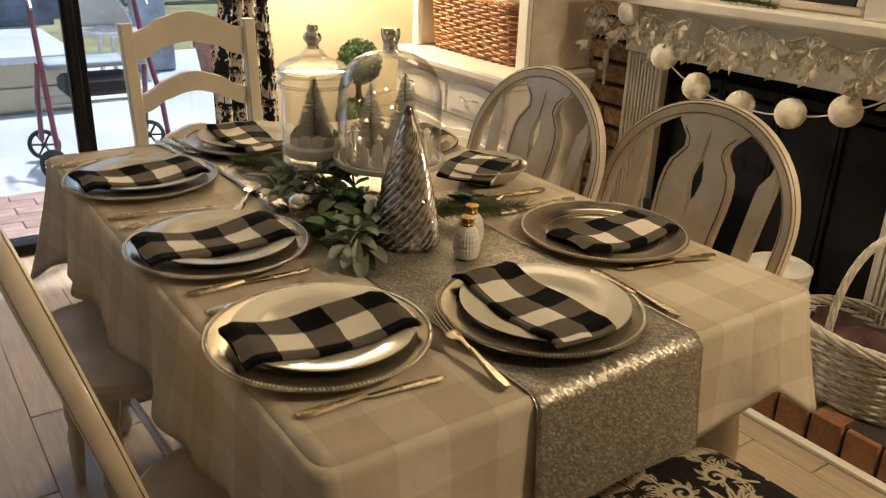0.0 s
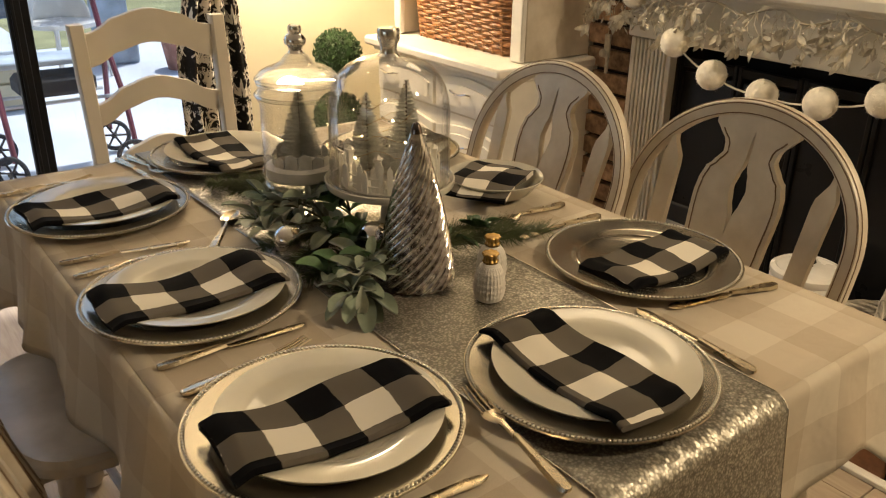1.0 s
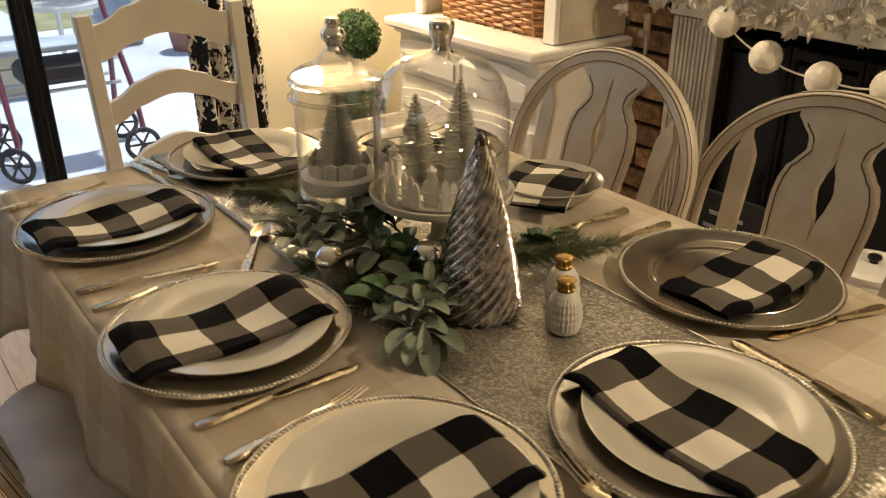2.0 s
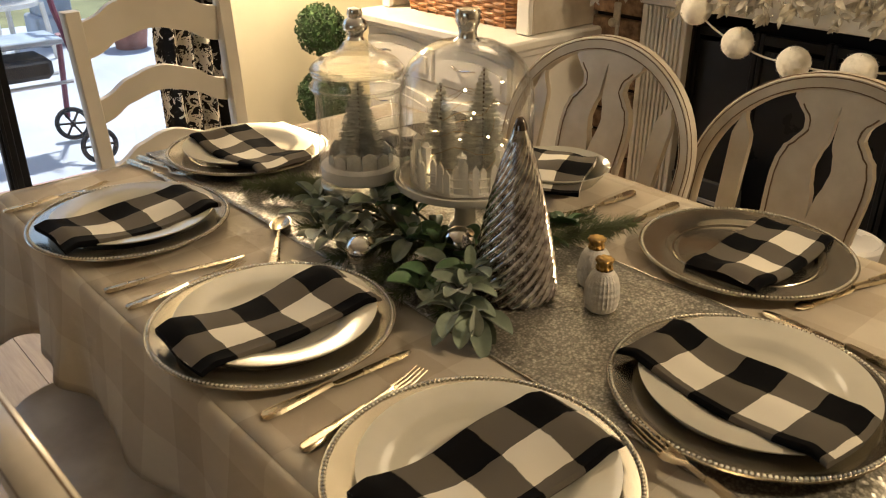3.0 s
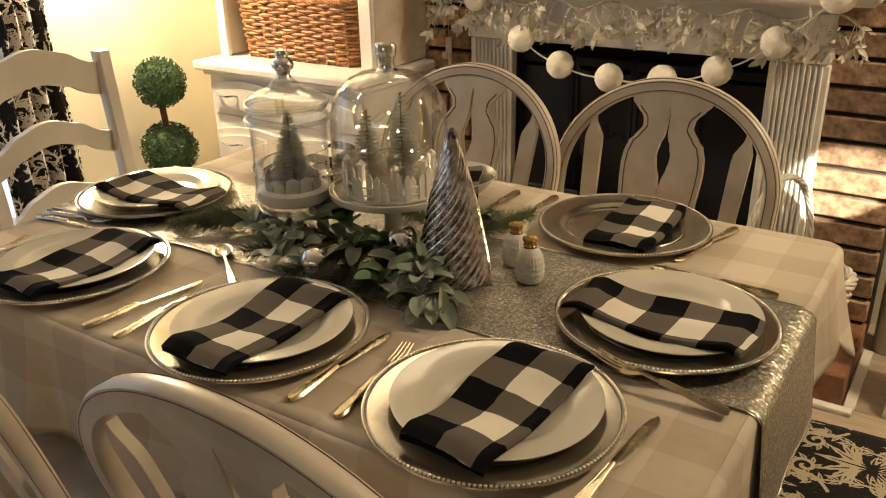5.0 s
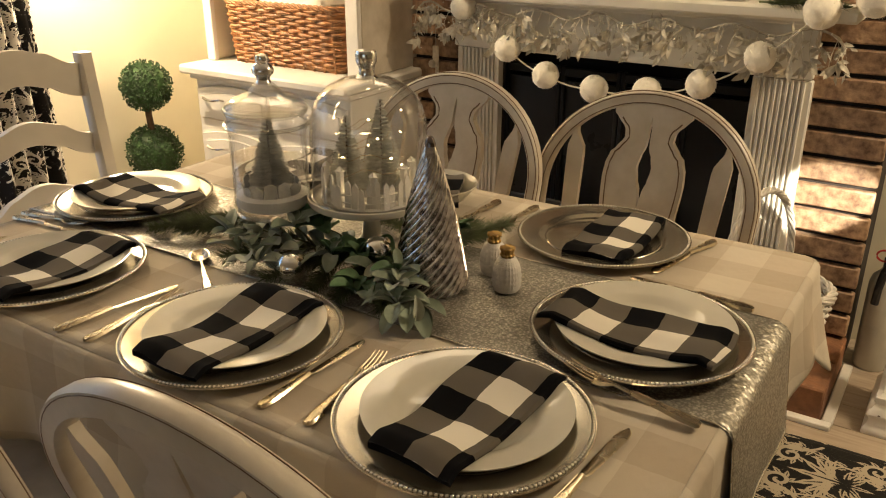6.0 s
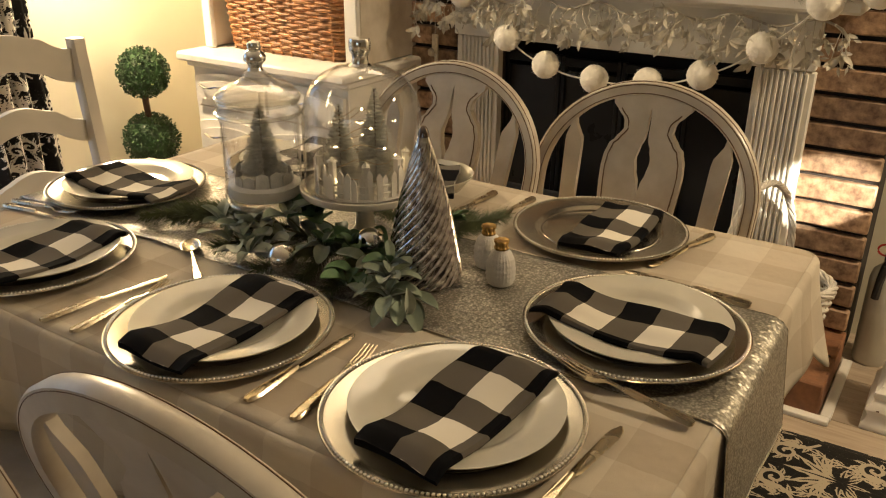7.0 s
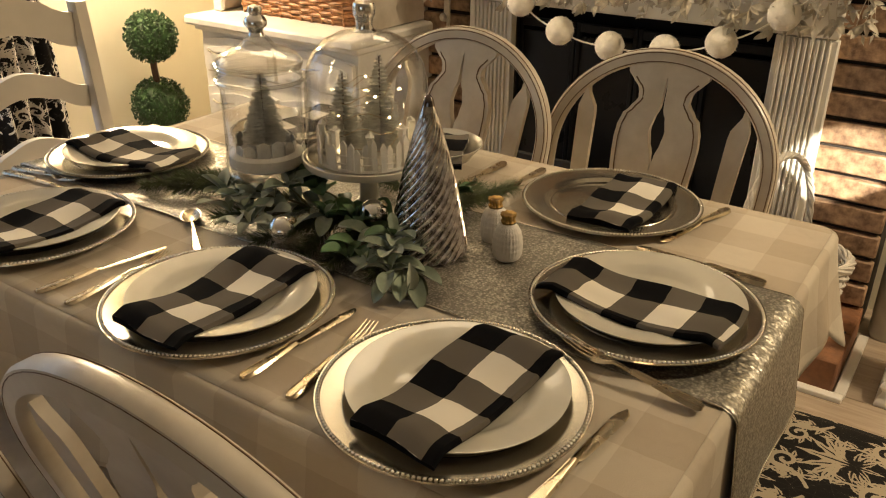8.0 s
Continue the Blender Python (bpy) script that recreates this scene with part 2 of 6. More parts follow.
GOLD = plain("gold_foil", (0.42, 0.27, 0.09), 0.32, metal=1.0, var=0.1, scale=60, bump=0.4, fine=160, depth=0.002)
CERAMIC = plain("ribbed_ceramic", (0.74, 0.71, 0.66), 0.4, var=0.06, fine=420, bump=0.5, depth=0.002)
LEAF = plain("lambs_ear_leaf", (0.28, 0.335, 0.255), 0.85, var=0.16, scale=26, fine=420, bump=0.25, spread=0.32, sheen=0.4, dark=(0.14, 0.185, 0.13))
LEAF_PALE = plain("pale_leaf", (0.42, 0.46, 0.37), 0.9, var=0.12, scale=30, fine=420, bump=0.2, spread=0.2, sheen=0.4)
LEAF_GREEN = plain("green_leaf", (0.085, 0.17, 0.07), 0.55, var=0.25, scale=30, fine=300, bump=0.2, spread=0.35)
STEM = plain("stem", (0.10, 0.11, 0.05), 0.8)
PINE = plain("pine_needle", (0.10, 0.13, 0.05), 0.7, var=0.3, scale=40)
BOXWOOD = plain("boxwood_leaf", (0.04, 0.10, 0.028), 0.55, var=0.35, scale=40, spread=0.1)
BARK = plain("bark", (0.13, 0.07, 0.04), 0.9, var=0.3, scale=50, bump=0.6, depth=0.004)
FROST = plain("frosted_bristle", (0.72, 0.72, 0.66), 0.7, var=0.2, scale=60)
SNOW = plain("fake_snow", (0.72, 0.70, 0.65), 0.9, var=0.06, scale=40, fine=500, bump=0.8, depth=0.003)
GALVANISED = plain("galvanised_tin", (0.58, 0.58, 0.55), 0.5, metal=0.4, var=0.15, scale=40)
POM = plain("pompom_yarn", (0.95, 0.90, 0.78), 1.0, var=0.05, scale=60, fine=420, bump=0.25, depth=0.003, sheen=0.6)
GARLAND = plain("glitter_leaf", (0.60, 0.55, 0.44), 0.6, var=0.15, scale=60, spread=0.15)
WICKER = plain("brown_wicker", (0.42, 0.19, 0.07), 0.5, var=0.25, scale=40, fine=200, bump=0.3)
WICKER_WHITE = plain("white_wicker", (0.72, 0.68, 0.60), 0.55, var=0.2, scale=30, fine=200, bump=0.3)
LINEN = plain("white_linen", (0.75, 0.72, 0.66), 0.9, var=0.08, scale=20, fine=600, bump=0.3)
BRICK = plain("brick", (0.49, 0.325, 0.20), 0.62, var=0.25, scale=34, fine=60, bump=0.6, depth=0.005, dark=(0.13, 0.068, 0.04), spread=0.30)
HEARTH_BRICK = plain("hearth_brick", (0.28, 0.13, 0.06), 0.8, var=0.25, scale=26, fine=90, bump=0.7, depth=0.004, dark=(0.18, 0.08, 0.04), spread=0.25)
MORTAR = plain("dark_mortar", (0.045, 0.036, 0.03), 0.95, var=0.2, fine=60, bump=0.6, depth=0.004)
SOOT = plain("black_firebox", (0.013, 0.013, 0.014), 0.6, var=0.2, scale=3, spec=0.2)
FIRE_GLASS = plain("dark_fire_glass", (0.013, 0.013, 0.014), 0.3, var=0.1, bump=0, spec=0.2)
DOOR_METAL = plain("black_door_metal", (0.008, 0.009, 0.011), 0.6, var=0.2, bump=0.1, spec=0.15)
BLACK_METAL = plain("black_metal", (0.012, 0.012, 0.014), 0.4, var=0.2, bump=0.1)
CHALKBOARD = plain("chalkboard", (0.02, 0.02, 0.022), 0.8)
CHALK = plain("chalk", (0.45, 0.44, 0.42), 0.9)
ENAMEL = plain("white_enamel", (0.80, 0.78, 0.74), 0.25, var=0.05)
GREY_PAINT = plain("grey_bottle_paint", (0.60, 0.58, 0.50), 0.45, var=0.08)
RED = plain("red_plastic", (0.5, 0.03, 0.02), 0.4)
RED_FRAME = plain("red_enamel", (0.20, 0.05, 0.09), 0.35, var=0.1)
RUBBER = plain("black_rubber", (0.03, 0.035, 0.045), 0.8)
GREY_TUBE = plain("grey_tube", (0.55, 0.57, 0.60), 0.35, metal=0.5)
PATIO = plain("patio_concrete", (0.60, 0.65, 0.72), 0.9, var=0.10, scale=1.2, fine=40, bump=0.3)
PATIO_BRICK = plain("patio_paver", (0.52, 0.36, 0.32), 0.9, var=0.15, scale=8, spread=0.15)
LAWN = plain("winter_lawn", (0.30, 0.31, 0.16), 1.0, var=0.25, scale=2, fine=30, bump=0.6)
FENCE = plain("weathered_fence", (0.42, 0.43, 0.46), 0.9, var=0.2, scale=3)
DECK_TAN = plain("weathered_deck_board", (0.52, 0.47, 0.34), 0.8, var=0.15, scale=3, fine=60, bump=0.3, spread=0.1)
SLATE_BLUE = plain("slate_blue_plastic", (0.16, 0.22, 0.31), 0.6, var=0.3, scale=5)
TERRACOTTA = plain("terracotta", (0.42, 0.20, 0.15), 0.8, var=0.2)
BLUE_COVER = plain("blue_grey_cover", (0.46, 0.55, 0.66), 0.6, var=0.25, scale=4)
NAPKIN = checks("black_check_cotton", 0.052, (0.005, 0.005, 0.006), (0.120, 0.107, 0.090), (0.70, 0.66, 0.57))
CLOTH = checks("beige_check_cotton", 0.076, (0.445, 0.38, 0.295), (0.50, 0.44, 0.35), (0.57, 0.515, 0.42), weave=700, crease=0.012)
DAMASK = damask("damask_cotton", (0.010, 0.009, 0.009), (0.84, 0.80, 0.72))
DAMASK_SEAT = damask("damask_seat_cloth", (0.010, 0.009, 0.009), (0.50, 0.43, 0.32))
SEQUIN = sequins("silver_sequins")
FLOOR_WOOD = wood("pale_floor_wood", (0.50, 0.41, 0.31), (0.34, 0.27, 0.20), 0.5)
GLASS = clear_glass("clear_glass")
THICK_GLASS = clear_glass("thick_glass_rim", (0.96, 0.97, 0.96), 2.2)
PANE = clear_glass("window_pane", (0.97, 0.99, 1.0), 0.6)
FAIRY = glow("fairy_light", (1.0, 0.72, 0.36), 45)
WIRE = plain("copper_wire", (0.6, 0.45, 0.25), 0.4, metal=0.8)


# ---- mesh building ----
class Geo:
    """Vertices and faces gathered for one mesh, with optional cloth coordinates in metres."""

    def __init__(self):
        self.v, self.f, self.uv = [], [], []

    def add(self, verts, faces, uvs=None):
        o = len(self.v)
        self.v.extend(tuple(p) for p in verts)
        self.f.extend(tuple(i + o for i in q) for q in faces)
        self.uv.extend(uvs if uvs else [(p[0], p[1]) for p in verts])
        return self

    def box(self, c, s, ch=0.004):
        """A box with chamfered edges."""
        h = [x / 2 for x in s]
        ch = min(ch, *(x * 0.49 for x in h))
        verts, idx = [], {}
        for sx in (-1, 1):
            for sy in (-1, 1):
                for sz in (-1, 1):
                    for k in range(3):
                        p = [sx * h[0], sy * h[1], sz * h[2]]
                        for j, sg in enumerate((sx, sy, sz)):
                            if j != k:
                                p[j] -= sg * ch
                        idx[sx, sy, sz, k] = len(verts)
                        verts.append((c[0] + p[0], c[1] + p[1], c[2] + p[2]))
        faces = []
        for k in range(3):
            a, b = (k + 1) % 3, (k + 2) % 3
            for sg in (-1, 1):
                q = []
                for u, w in ((-1, -1), (1, -1), (1, 1), (-1, 1)):
                    key = [0, 0, 0]
                    key[k], key[a], key[b] = sg, u, w
                    q.append(idx[(*key, k)])
                faces.append(q if sg > 0 else q[::-1])
            for u in (-1, 1):
                for w in (-1, 1):
                    k0, k1 = [0, 0, 0], [0, 0, 0]
                    k0[a] = k1[a] = u
                    k0[b] = k1[b] = w
                    k0[k], k1[k] = -1, 1
                    q = [idx[(*k0, a)], idx[(*k1, a)], idx[(*k1, b)], idx[(*k0, b)]]
                    faces.append(q if u * w < 0 else q[::-1])
        for sx in (-1, 1):
            for sy in (-1, 1):
                for sz in (-1, 1):
                    q = [idx[sx, sy, sz, k] for k in range(3)]
                    faces.append(q if sx * sy * sz > 0 else q[::-1])
        return self.add(verts, faces)

    def lathe(self, prof, n=32, c=(0, 0, 0), swirl=0, depth=0.0, twist=0.0, fade=0.0):
        """Turns (radius, z) points round the upright axis; swirl grooves of the given depth may wind up it."""
        verts, faces = [], []
        for r, z in prof:
            deep = depth * min(1.0, max(0.0, (prof[-1][1] - z) / fade)) if fade else depth
            for i in range(n):
                a = 2 * math.pi * i / n
                rr = r * (1 + deep * (2 * abs(math.cos((swirl * a + twist * z) / 2)) - 1)) if swirl else r
                verts.append((c[0] + rr * math.cos(a), c[1] + rr * math.sin(a), c[2] + z))
        for j in range(len(prof) - 1):
            for i in range(n):
                k = (i + 1) % n
                faces.append((j * n + i, j * n + k, (j + 1) * n + k, (j + 1) * n + i))
        if prof[0][0] > 1e-4:
            faces.append(tuple(range(n))[::-1])
        if prof[-1][0] > 1e-4:
            faces.append(tuple((len(prof) - 1) * n + i for i in range(n)))
        return self.add(verts, faces)

    def tube(self, pts, r, n=6, closed=False):
        pts = [Vector(p) for p in pts]
        m = len(pts)
        verts, faces = [], []
        up = Vector((0.13, 0.21, 0.97))
        for i, p in enumerate(pts):
            a = pts[(i - 1) % m] if closed or i else p
            b = pts[(i + 1) % m] if closed or i < m - 1 else p
            t = (b - a).normalized()
            s = t.cross(up)
            s = s.normalized() if s.length > 1e-3 else t.orthogonal().normalized()
            w = s.cross(t)
            rr = r[i] if isinstance(r, (list, tuple)) else r
            for k in range(n):
                q = 2 * math.pi * k / n
                verts.append(p + s * rr * math.cos(q) + w * rr * math.sin(q))
        for i in range(m if closed else m - 1):
            j = (i + 1) % m
            for k in range(n):
                k2 = (k + 1) % n
                faces.append((i * n + k, i * n + k2, j * n + k2, j * n + k))
        if not closed:
            faces.append(tuple(range(n))[::-1])
            faces.append(tuple((m - 1) * n + k for k in range(n)))
        return self.add(verts, faces)

    def sweep(self, pts, prof, flat):
        """Carries a section (across, along flat) along the points of a path that lies square to flat."""
        pts, flat = [Vector(p) for p in pts], Vector(flat)
        m, n = len(pts), len(prof)
        verts, faces = [], []
        for i, p in enumerate(pts):
            t = (pts[min(i + 1, m - 1)] - pts[max(i - 1, 0)]).normalized()
            s = t.cross(flat).normalized()
            verts += [p + s * a + flat * b for a, b in prof]
        for i in range(m - 1):
            for k in range(n):
                k2 = (k + 1) % n
                faces.append((i * n + k, i * n + k2, (i + 1) * n + k2, (i + 1) * n + k))
        faces.append(tuple(range(n))[::-1])
        faces.append(tuple((m - 1) * n + k for k in range(n)))
        return self.add(verts, faces)

    def ball(self, c, r, n=16, m=10, jitter=0.0, rng=None):
        verts, faces = [], []
        for j in range(m + 1):
            for i in range(n):
                a, b = 2 * math.pi * i / n, math.pi * j / m
                rr = r * (1 + (rng.uniform(-jitter, jitter) if rng else 0))
                verts.append((c[0] + rr * math.sin(b) * math.cos(a), c[1] + rr * math.sin(b) * math.sin(a), c[2] + rr * math.cos(b)))
        for j in range(m):
            for i in range(n):
                k = (i + 1) % n
                faces.append((j * n + i, (j + 1) * n + i, (j + 1) * n + k, j * n + k))
        return self.add(verts, faces)

    def sheet(self, fn, nu, nv, uvfn=None, closed=False):
        verts = [fn(i / nu, j / nv) for i in range(nu + 1) for j in range(nv + 1)]
        uvs = [uvfn(i / nu, j / nv) for i in range(nu + 1) for j in range(nv + 1)] if uvfn else None
        w = nv + 1
        faces = [(i * w + j, (i + 1) * w + j, (i + 1) * w + j + 1, i * w + j + 1) for i in range(nu) for j in range(nv)]
        return self.add(verts, faces, uvs)

    def prism(self, outline, lo, hi, axis=2):
        """A flat outline given thickness along an axis."""
        n = len(outline)

        def put(p, d):
            q = list(p)
            q.insert(axis, d)
            return tuple(q)
        verts = [put(p, lo) for p in outline] + [put(p, hi) for p in outline]
        faces = [tuple(range(n))[::-1], tuple(range(n, 2 * n))] + [(i, (i + 1) % n, n + (i + 1) % n, n + i) for i in range(n)]
        return self.add(verts, faces)


def to_mesh(name, g, mat, smooth=True):
    me = bpy.data.meshes.new(name)
    me.from_pydata(g.v, [], g.f)
    me.update()
    bm = bmesh.new()
    bm.from_mesh(me)
    bmesh.ops.recalc_face_normals(bm, faces=bm.faces)
    bm.to_mesh(me)
    bm.free()
    layer = me.uv_layers.new(name="UVMap")
    ids = np.empty(len(me.loops), dtype=np.int32)
    me.loops.foreach_get("vertex_index", ids)
    layer.data.foreach_set("uv", np.array(g.uv, dtype=np.float32)[ids].ravel())
    me.materials.append(mat)
    if smooth:
        me.shade_smooth()
        me.set_sharp_from_angle(angle=radians(38))
    return me


def part(name, g, mat, parent, label="", smooth=True, m=None):
    """One mesh under a thing or under a part. g: a Geo, or a mesh that is shared."""
    ob = new(name, g if isinstance(g, bpy.types.Mesh) else to_mesh(name, g, mat, smooth))
    ob.parent = parent
    if m is not None:
        ob.matrix_basis = m
    return tagged(ob, label)


def thing(name, label, category, m=None, g=None, mat=None, group="", kind="", smooth=True):
    ob = new(name, to_mesh(name, g, mat, smooth) if g else None)
    if m is not None:
        ob.matrix_basis = m
    return tagged(ob, label, category, group, kind)


TOP = 0.765  # the cloth on the table
rng = random.Random(7)

# ---- the room ----
floor = thing("floor", "pale wood plank floor, slightly worn", "floor", g=Geo().box((-1.4, -1.2, -0.03), (6.6, 8.2, 0.036), 0.001), mat=FLOOR_WOOD, kind="structure")
thing("wall_north", "cream painted wall beside the glass door", "wall", kind="structure",
      g=Geo().box((1.265, 2.86, 1.22), (1.17, 0.15, 2.46), 0.002).box((-3.15, 2.86, 1.22), (3.1, 0.15, 2.46), 0.002).box((-0.46, 2.86, 2.29), (2.28, 0.15, 0.32), 0.002), mat=WALL_PAINT)
thing("wall_east", "cream painted wall behind the fireplace", "wall", kind="structure", g=Geo().box((1.85, -1.2, 1.22), (0.16, 8.3, 2.46), 0.002), mat=WALL_PAINT)
# unseen west and south walls stand far back; west is darkened against bounce
thing("wall_west", "unseen west wall, toned tan to cut bounced light", "wall", kind="structure", g=Geo().box((-4.65, -3.3, 1.22), (0.16, 3.8, 2.46), 0.002).box((-4.65, 1.6, 1.22), (0.16, 2.4, 2.46), 0.002).box((-4.65, -0.5, 0.445), (0.16, 1.8, 0.91), 0.002).box((-4.65, -0.5, 2.225), (0.16, 1.8, 0.45), 0.002), mat=LOW_BOUNCE_PAINT)
thing("wall_south", "cream painted wall", "wall", kind="structure", g=Geo().box((-1.4, -5.3, 1.22), (6.34, 0.16, 2.46), 0.002), mat=WALL_PAINT)
thing("ceiling", "plain white ceiling", "ceiling", kind="structure", g=Geo().box((-1.4, -1.2, 2.50), (6.66, 8.3, 0.1), 0.002), mat=CEILING_PAINT)

# glass door: black frame, two leaves
door = thing("door_1", "sliding glass door in a black metal frame", "door", kind="structure")
part("door_frame", Geo().box((-1.56, 2.84, 1.06), (0.06, 0.10, 2.12)).box((0.64, 2.84, 1.06), (0.06, 0.10, 2.12)).box((-0.46, 2.84, 2.10), (2.14, 0.10, 0.06)).box((-0.46, 2.84, 0.02), (2.14, 0.10, 0.04)), DOOR_METAL, door)
part("door_stile", Geo().box((-0.125, 2.80, 1.06), (0.045, 0.035, 2.02)).box((-0.095, 2.835, 1.06), (0.05, 0.03, 2.02)).box((-0.132, 2.778, 1.06), (0.012, 0.010, 2.0)), DOOR_METAL, door)
for x0, x1, y in ((-1.53, -0.15, 2.80), (-0.07, 0.61, 2.835)):
    p = part("pane", Geo().box(((x0 + x1) / 2, y, 1.06), (x1 - x0, 0.006, 2.0), 0.001), PANE, door, smooth=False)
    p.visible_shadow = False

# ---- outside ----
ground = thing("ground", "winter lawn and bare ground outside", "ground", kind="structure",
               g=Geo().box((0, 20, -0.12), (240, 240, 0.1), 0.001), mat=LAWN)
thing("pavement", "pale concrete patio", "patio", kind="structure", g=Geo().box((0, 5.2, -0.04), (9, 4.5, 0.06), 0.004), mat=PATIO)
back_fence = thing("garden_fence", "weathered grey board fence behind the patio", "fence", kind="structure")
part("rail", Geo().box((0, 12.06, 0.5), (18, 0.04, 0.09)).box((0, 12.06, 1.5), (18, 0.04, 0.09)), FENCE, back_fence)
board = to_mesh("board", Geo().box((0, 0, 0.9), (0.19, 0.022, 1.8)), FENCE)
for i in range(60):
    part("board", board, FENCE, back_fence, m=pose(-6 + i * 0.2, 12 + rng.uniform(-0.01, 0.01), -0.06 + rng.uniform(-0.02, 0.02)))
deck = thing("raised_deck", "low raised deck with tan board face and pale top", "deck", kind="structure", g=Geo().box((-1.55, 6.2, 0.15), (3.9, 1.72, 0.32), 0.004), mat=DECK_TAN)
for k in range(2):
    part("face_board", Geo().box((-1.55, 5.33, 0.085 + 0.165 * k), (3.9, 0.03, 0.155), 0.006), DECK_TAN, deck)
for k in range(12):
    part("deck_board", Geo().box((-1.55, 5.375 + 0.144 * k, 0.345), (3.94, 0.138, 0.05), 0.006), PATIO, deck)
box_ = thing("deck_box", "slate-blue storage box standing on the raised deck", "storage box")
part("body", Geo().box((-0.45, 6.86, 0.53), (2.0, 0.32, 0.32), 0.012), SLATE_BLUE, box_)
part("lid", Geo().box((-0.45, 6.86, 0.715), (2.06, 0.37, 0.05), 0.018), SLATE_BLUE, box_)
for x in (-1.2, -0.45, 0.3):
    part("panel", Geo().box((x, 6.69, 0.53), (0.62, 0.02, 0.22), 0.008), SLATE_BLUE, box_)
post = thing("porch_post", "blue-grey square porch post with a base block", "post")
part("shaft", Geo().box((1.26, 6.6, 1.3), (0.24, 0.24, 2.6), 0.012), BLUE_COVER, post)
part("base_block", Geo().box((1.26, 6.6, 0.10), (0.32, 0.32, 0.22), 0.015), BLUE_COVER, post)
shell = thing("patio_chair", "pale rounded plastic patio chair on the patio", "chair", pose(0.80, 6.15, -0.01, 0, 0, 25))
g = Geo()
g.sheet(lambda u, v: (0.26 * math.sin(math.pi * (u - 0.5)) * (1 - 0.25 * v * v), 0.24 * math.cos(math.pi * (u - 0.5)) * (1 + 0.15 * v), 0.40 + 0.38 * v * (1 - 0.55 * abs(2 * u - 1) ** 2.5)), 24, 10)
bk_ = part("backrest", g, ENAMEL, shell)
md = bk_.modifiers.new("thick", "SOLIDIFY")
md.thickness = 0.018
part("seat", Geo().prism([(0.25 * math.cos(a * math.pi / 12), 0.24 * math.sin(a * math.pi / 12)) for a in range(24)], 0.38, 0.41), ENAMEL, shell)
for sx in (-0.19, 0.19):
    for sy in (-0.17, 0.17):
        part("leg", Geo().tube([(sx, sy, 0.39), (sx * 1.15, sy * 1.15, 0.0)], 0.018, 8), ENAMEL, shell)
thing("flower_pot", "terracotta flower pot standing on the patio", "flower pot", pose(1.62, 6.05, -0.01), g=Geo().lathe([(0.0, 0), (0.11, 0), (0.15, 0.24), (0.17, 0.25), (0.17, 0.30), (0.15, 0.30), (0.14, 0.26), (0.0, 0.26)], 28), mat=TERRACOTTA)


def wheel(parent, c, r=0.085):
    w = part("wheel", Geo().tube([(0, r * 0.88 * math.cos(a * math.pi / 12), r * 0.88 * math.sin(a * math.pi / 12)) for a in range(24)], 0.012, 8, True), RUBBER, parent, m=pose(*c, 0, 0, rng.uniform(40, 110)))
    g = Geo().tube([(-0.02, 0, 0), (0.02, 0, 0)], 0.014, 10)
    for a in range(6):
        g.tube([(0, 0, 0), (0, r * 0.84 * math.cos(a * math.pi / 3), r * 0.84 * math.sin(a * math.pi / 3))], 0.006, 5)
    part("spokes", g, BLACK_METAL, w)


def walker():
    w = thing("rollator_walker", "dark red rollator walker with black wheels on the patio", "walker", pose(0.2, 3.98, -0.01))
    for x, y in ((-0.26, 0.17), (0.3, 0.13), (-0.29, -0.27), (0.27, -0.3)):
        wheel(w, (x, y, 0.09))
    for sx in (-0.27, 0.29):
        part("side_tube", Geo().tube([(sx, -0.28, 0.14), (sx, -0.2, 0.36), (sx * 0.94, 0.0, 0.68), (sx * 0.92, 0.1, 0.92)], 0.014, 8), RED_FRAME, w)
        part("rear_tube", Geo().tube([(sx, 0.16, 0.12), (sx, 0.1, 0.36), (sx * 0.96, 0.02, 0.56)], 0.014, 8), RED_FRAME, w)
        part("brake_lever", Geo().tube([(sx, 0.12, 0.92), (sx, -0.02, 0.90), (sx, -0.1, 0.84)], 0.009, 6), GREY_TUBE, w)
        part("grip", Geo().tube([(sx * 0.92, 0.06, 0.93), (sx * 0.92, 0.2, 0.94)], 0.018, 8), RUBBER, w)
    part("cross_bar", Geo().tube([(-0.26, -0.1, 0.36), (0.27, -0.1, 0.36)], 0.01, 6).tube([(-0.26, 0.1, 0.36), (0.27, 0.1, 0.36)], 0.01, 6), GREY_TUBE, w)
    part("seat", Geo().box((0.01, 0.02, 0.55), (0.50, 0.24, 0.03), 0.01), BLUE_COVER, w)
    part("basket", Geo().box((0.01, -0.02, 0.44), (0.36, 0.22, 0.10), 0.03), RUBBER, w)
    return w


walker()

# ---- curtain ----
g = Geo()


def curtain_at(u, v):
    z = 0.02 + 2.1 * v
    w = 0.285 - 0.075 * math.exp(-((z - 0.98) / 0.16) ** 2) + 0.05 * max(0, z - 1.05)
    x = 0.672 - 0.03 * math.exp(-((z - 0.98) / 0.2) ** 2) - w * (1 - u)
    return (x, 2.66 + 0.030 * math.sin(u * 26 + 0.6 * math.sin(3 * v)) * (1.15 - 0.4 * v) + 0.01 * math.sin(u * 57 + v * 4), z)


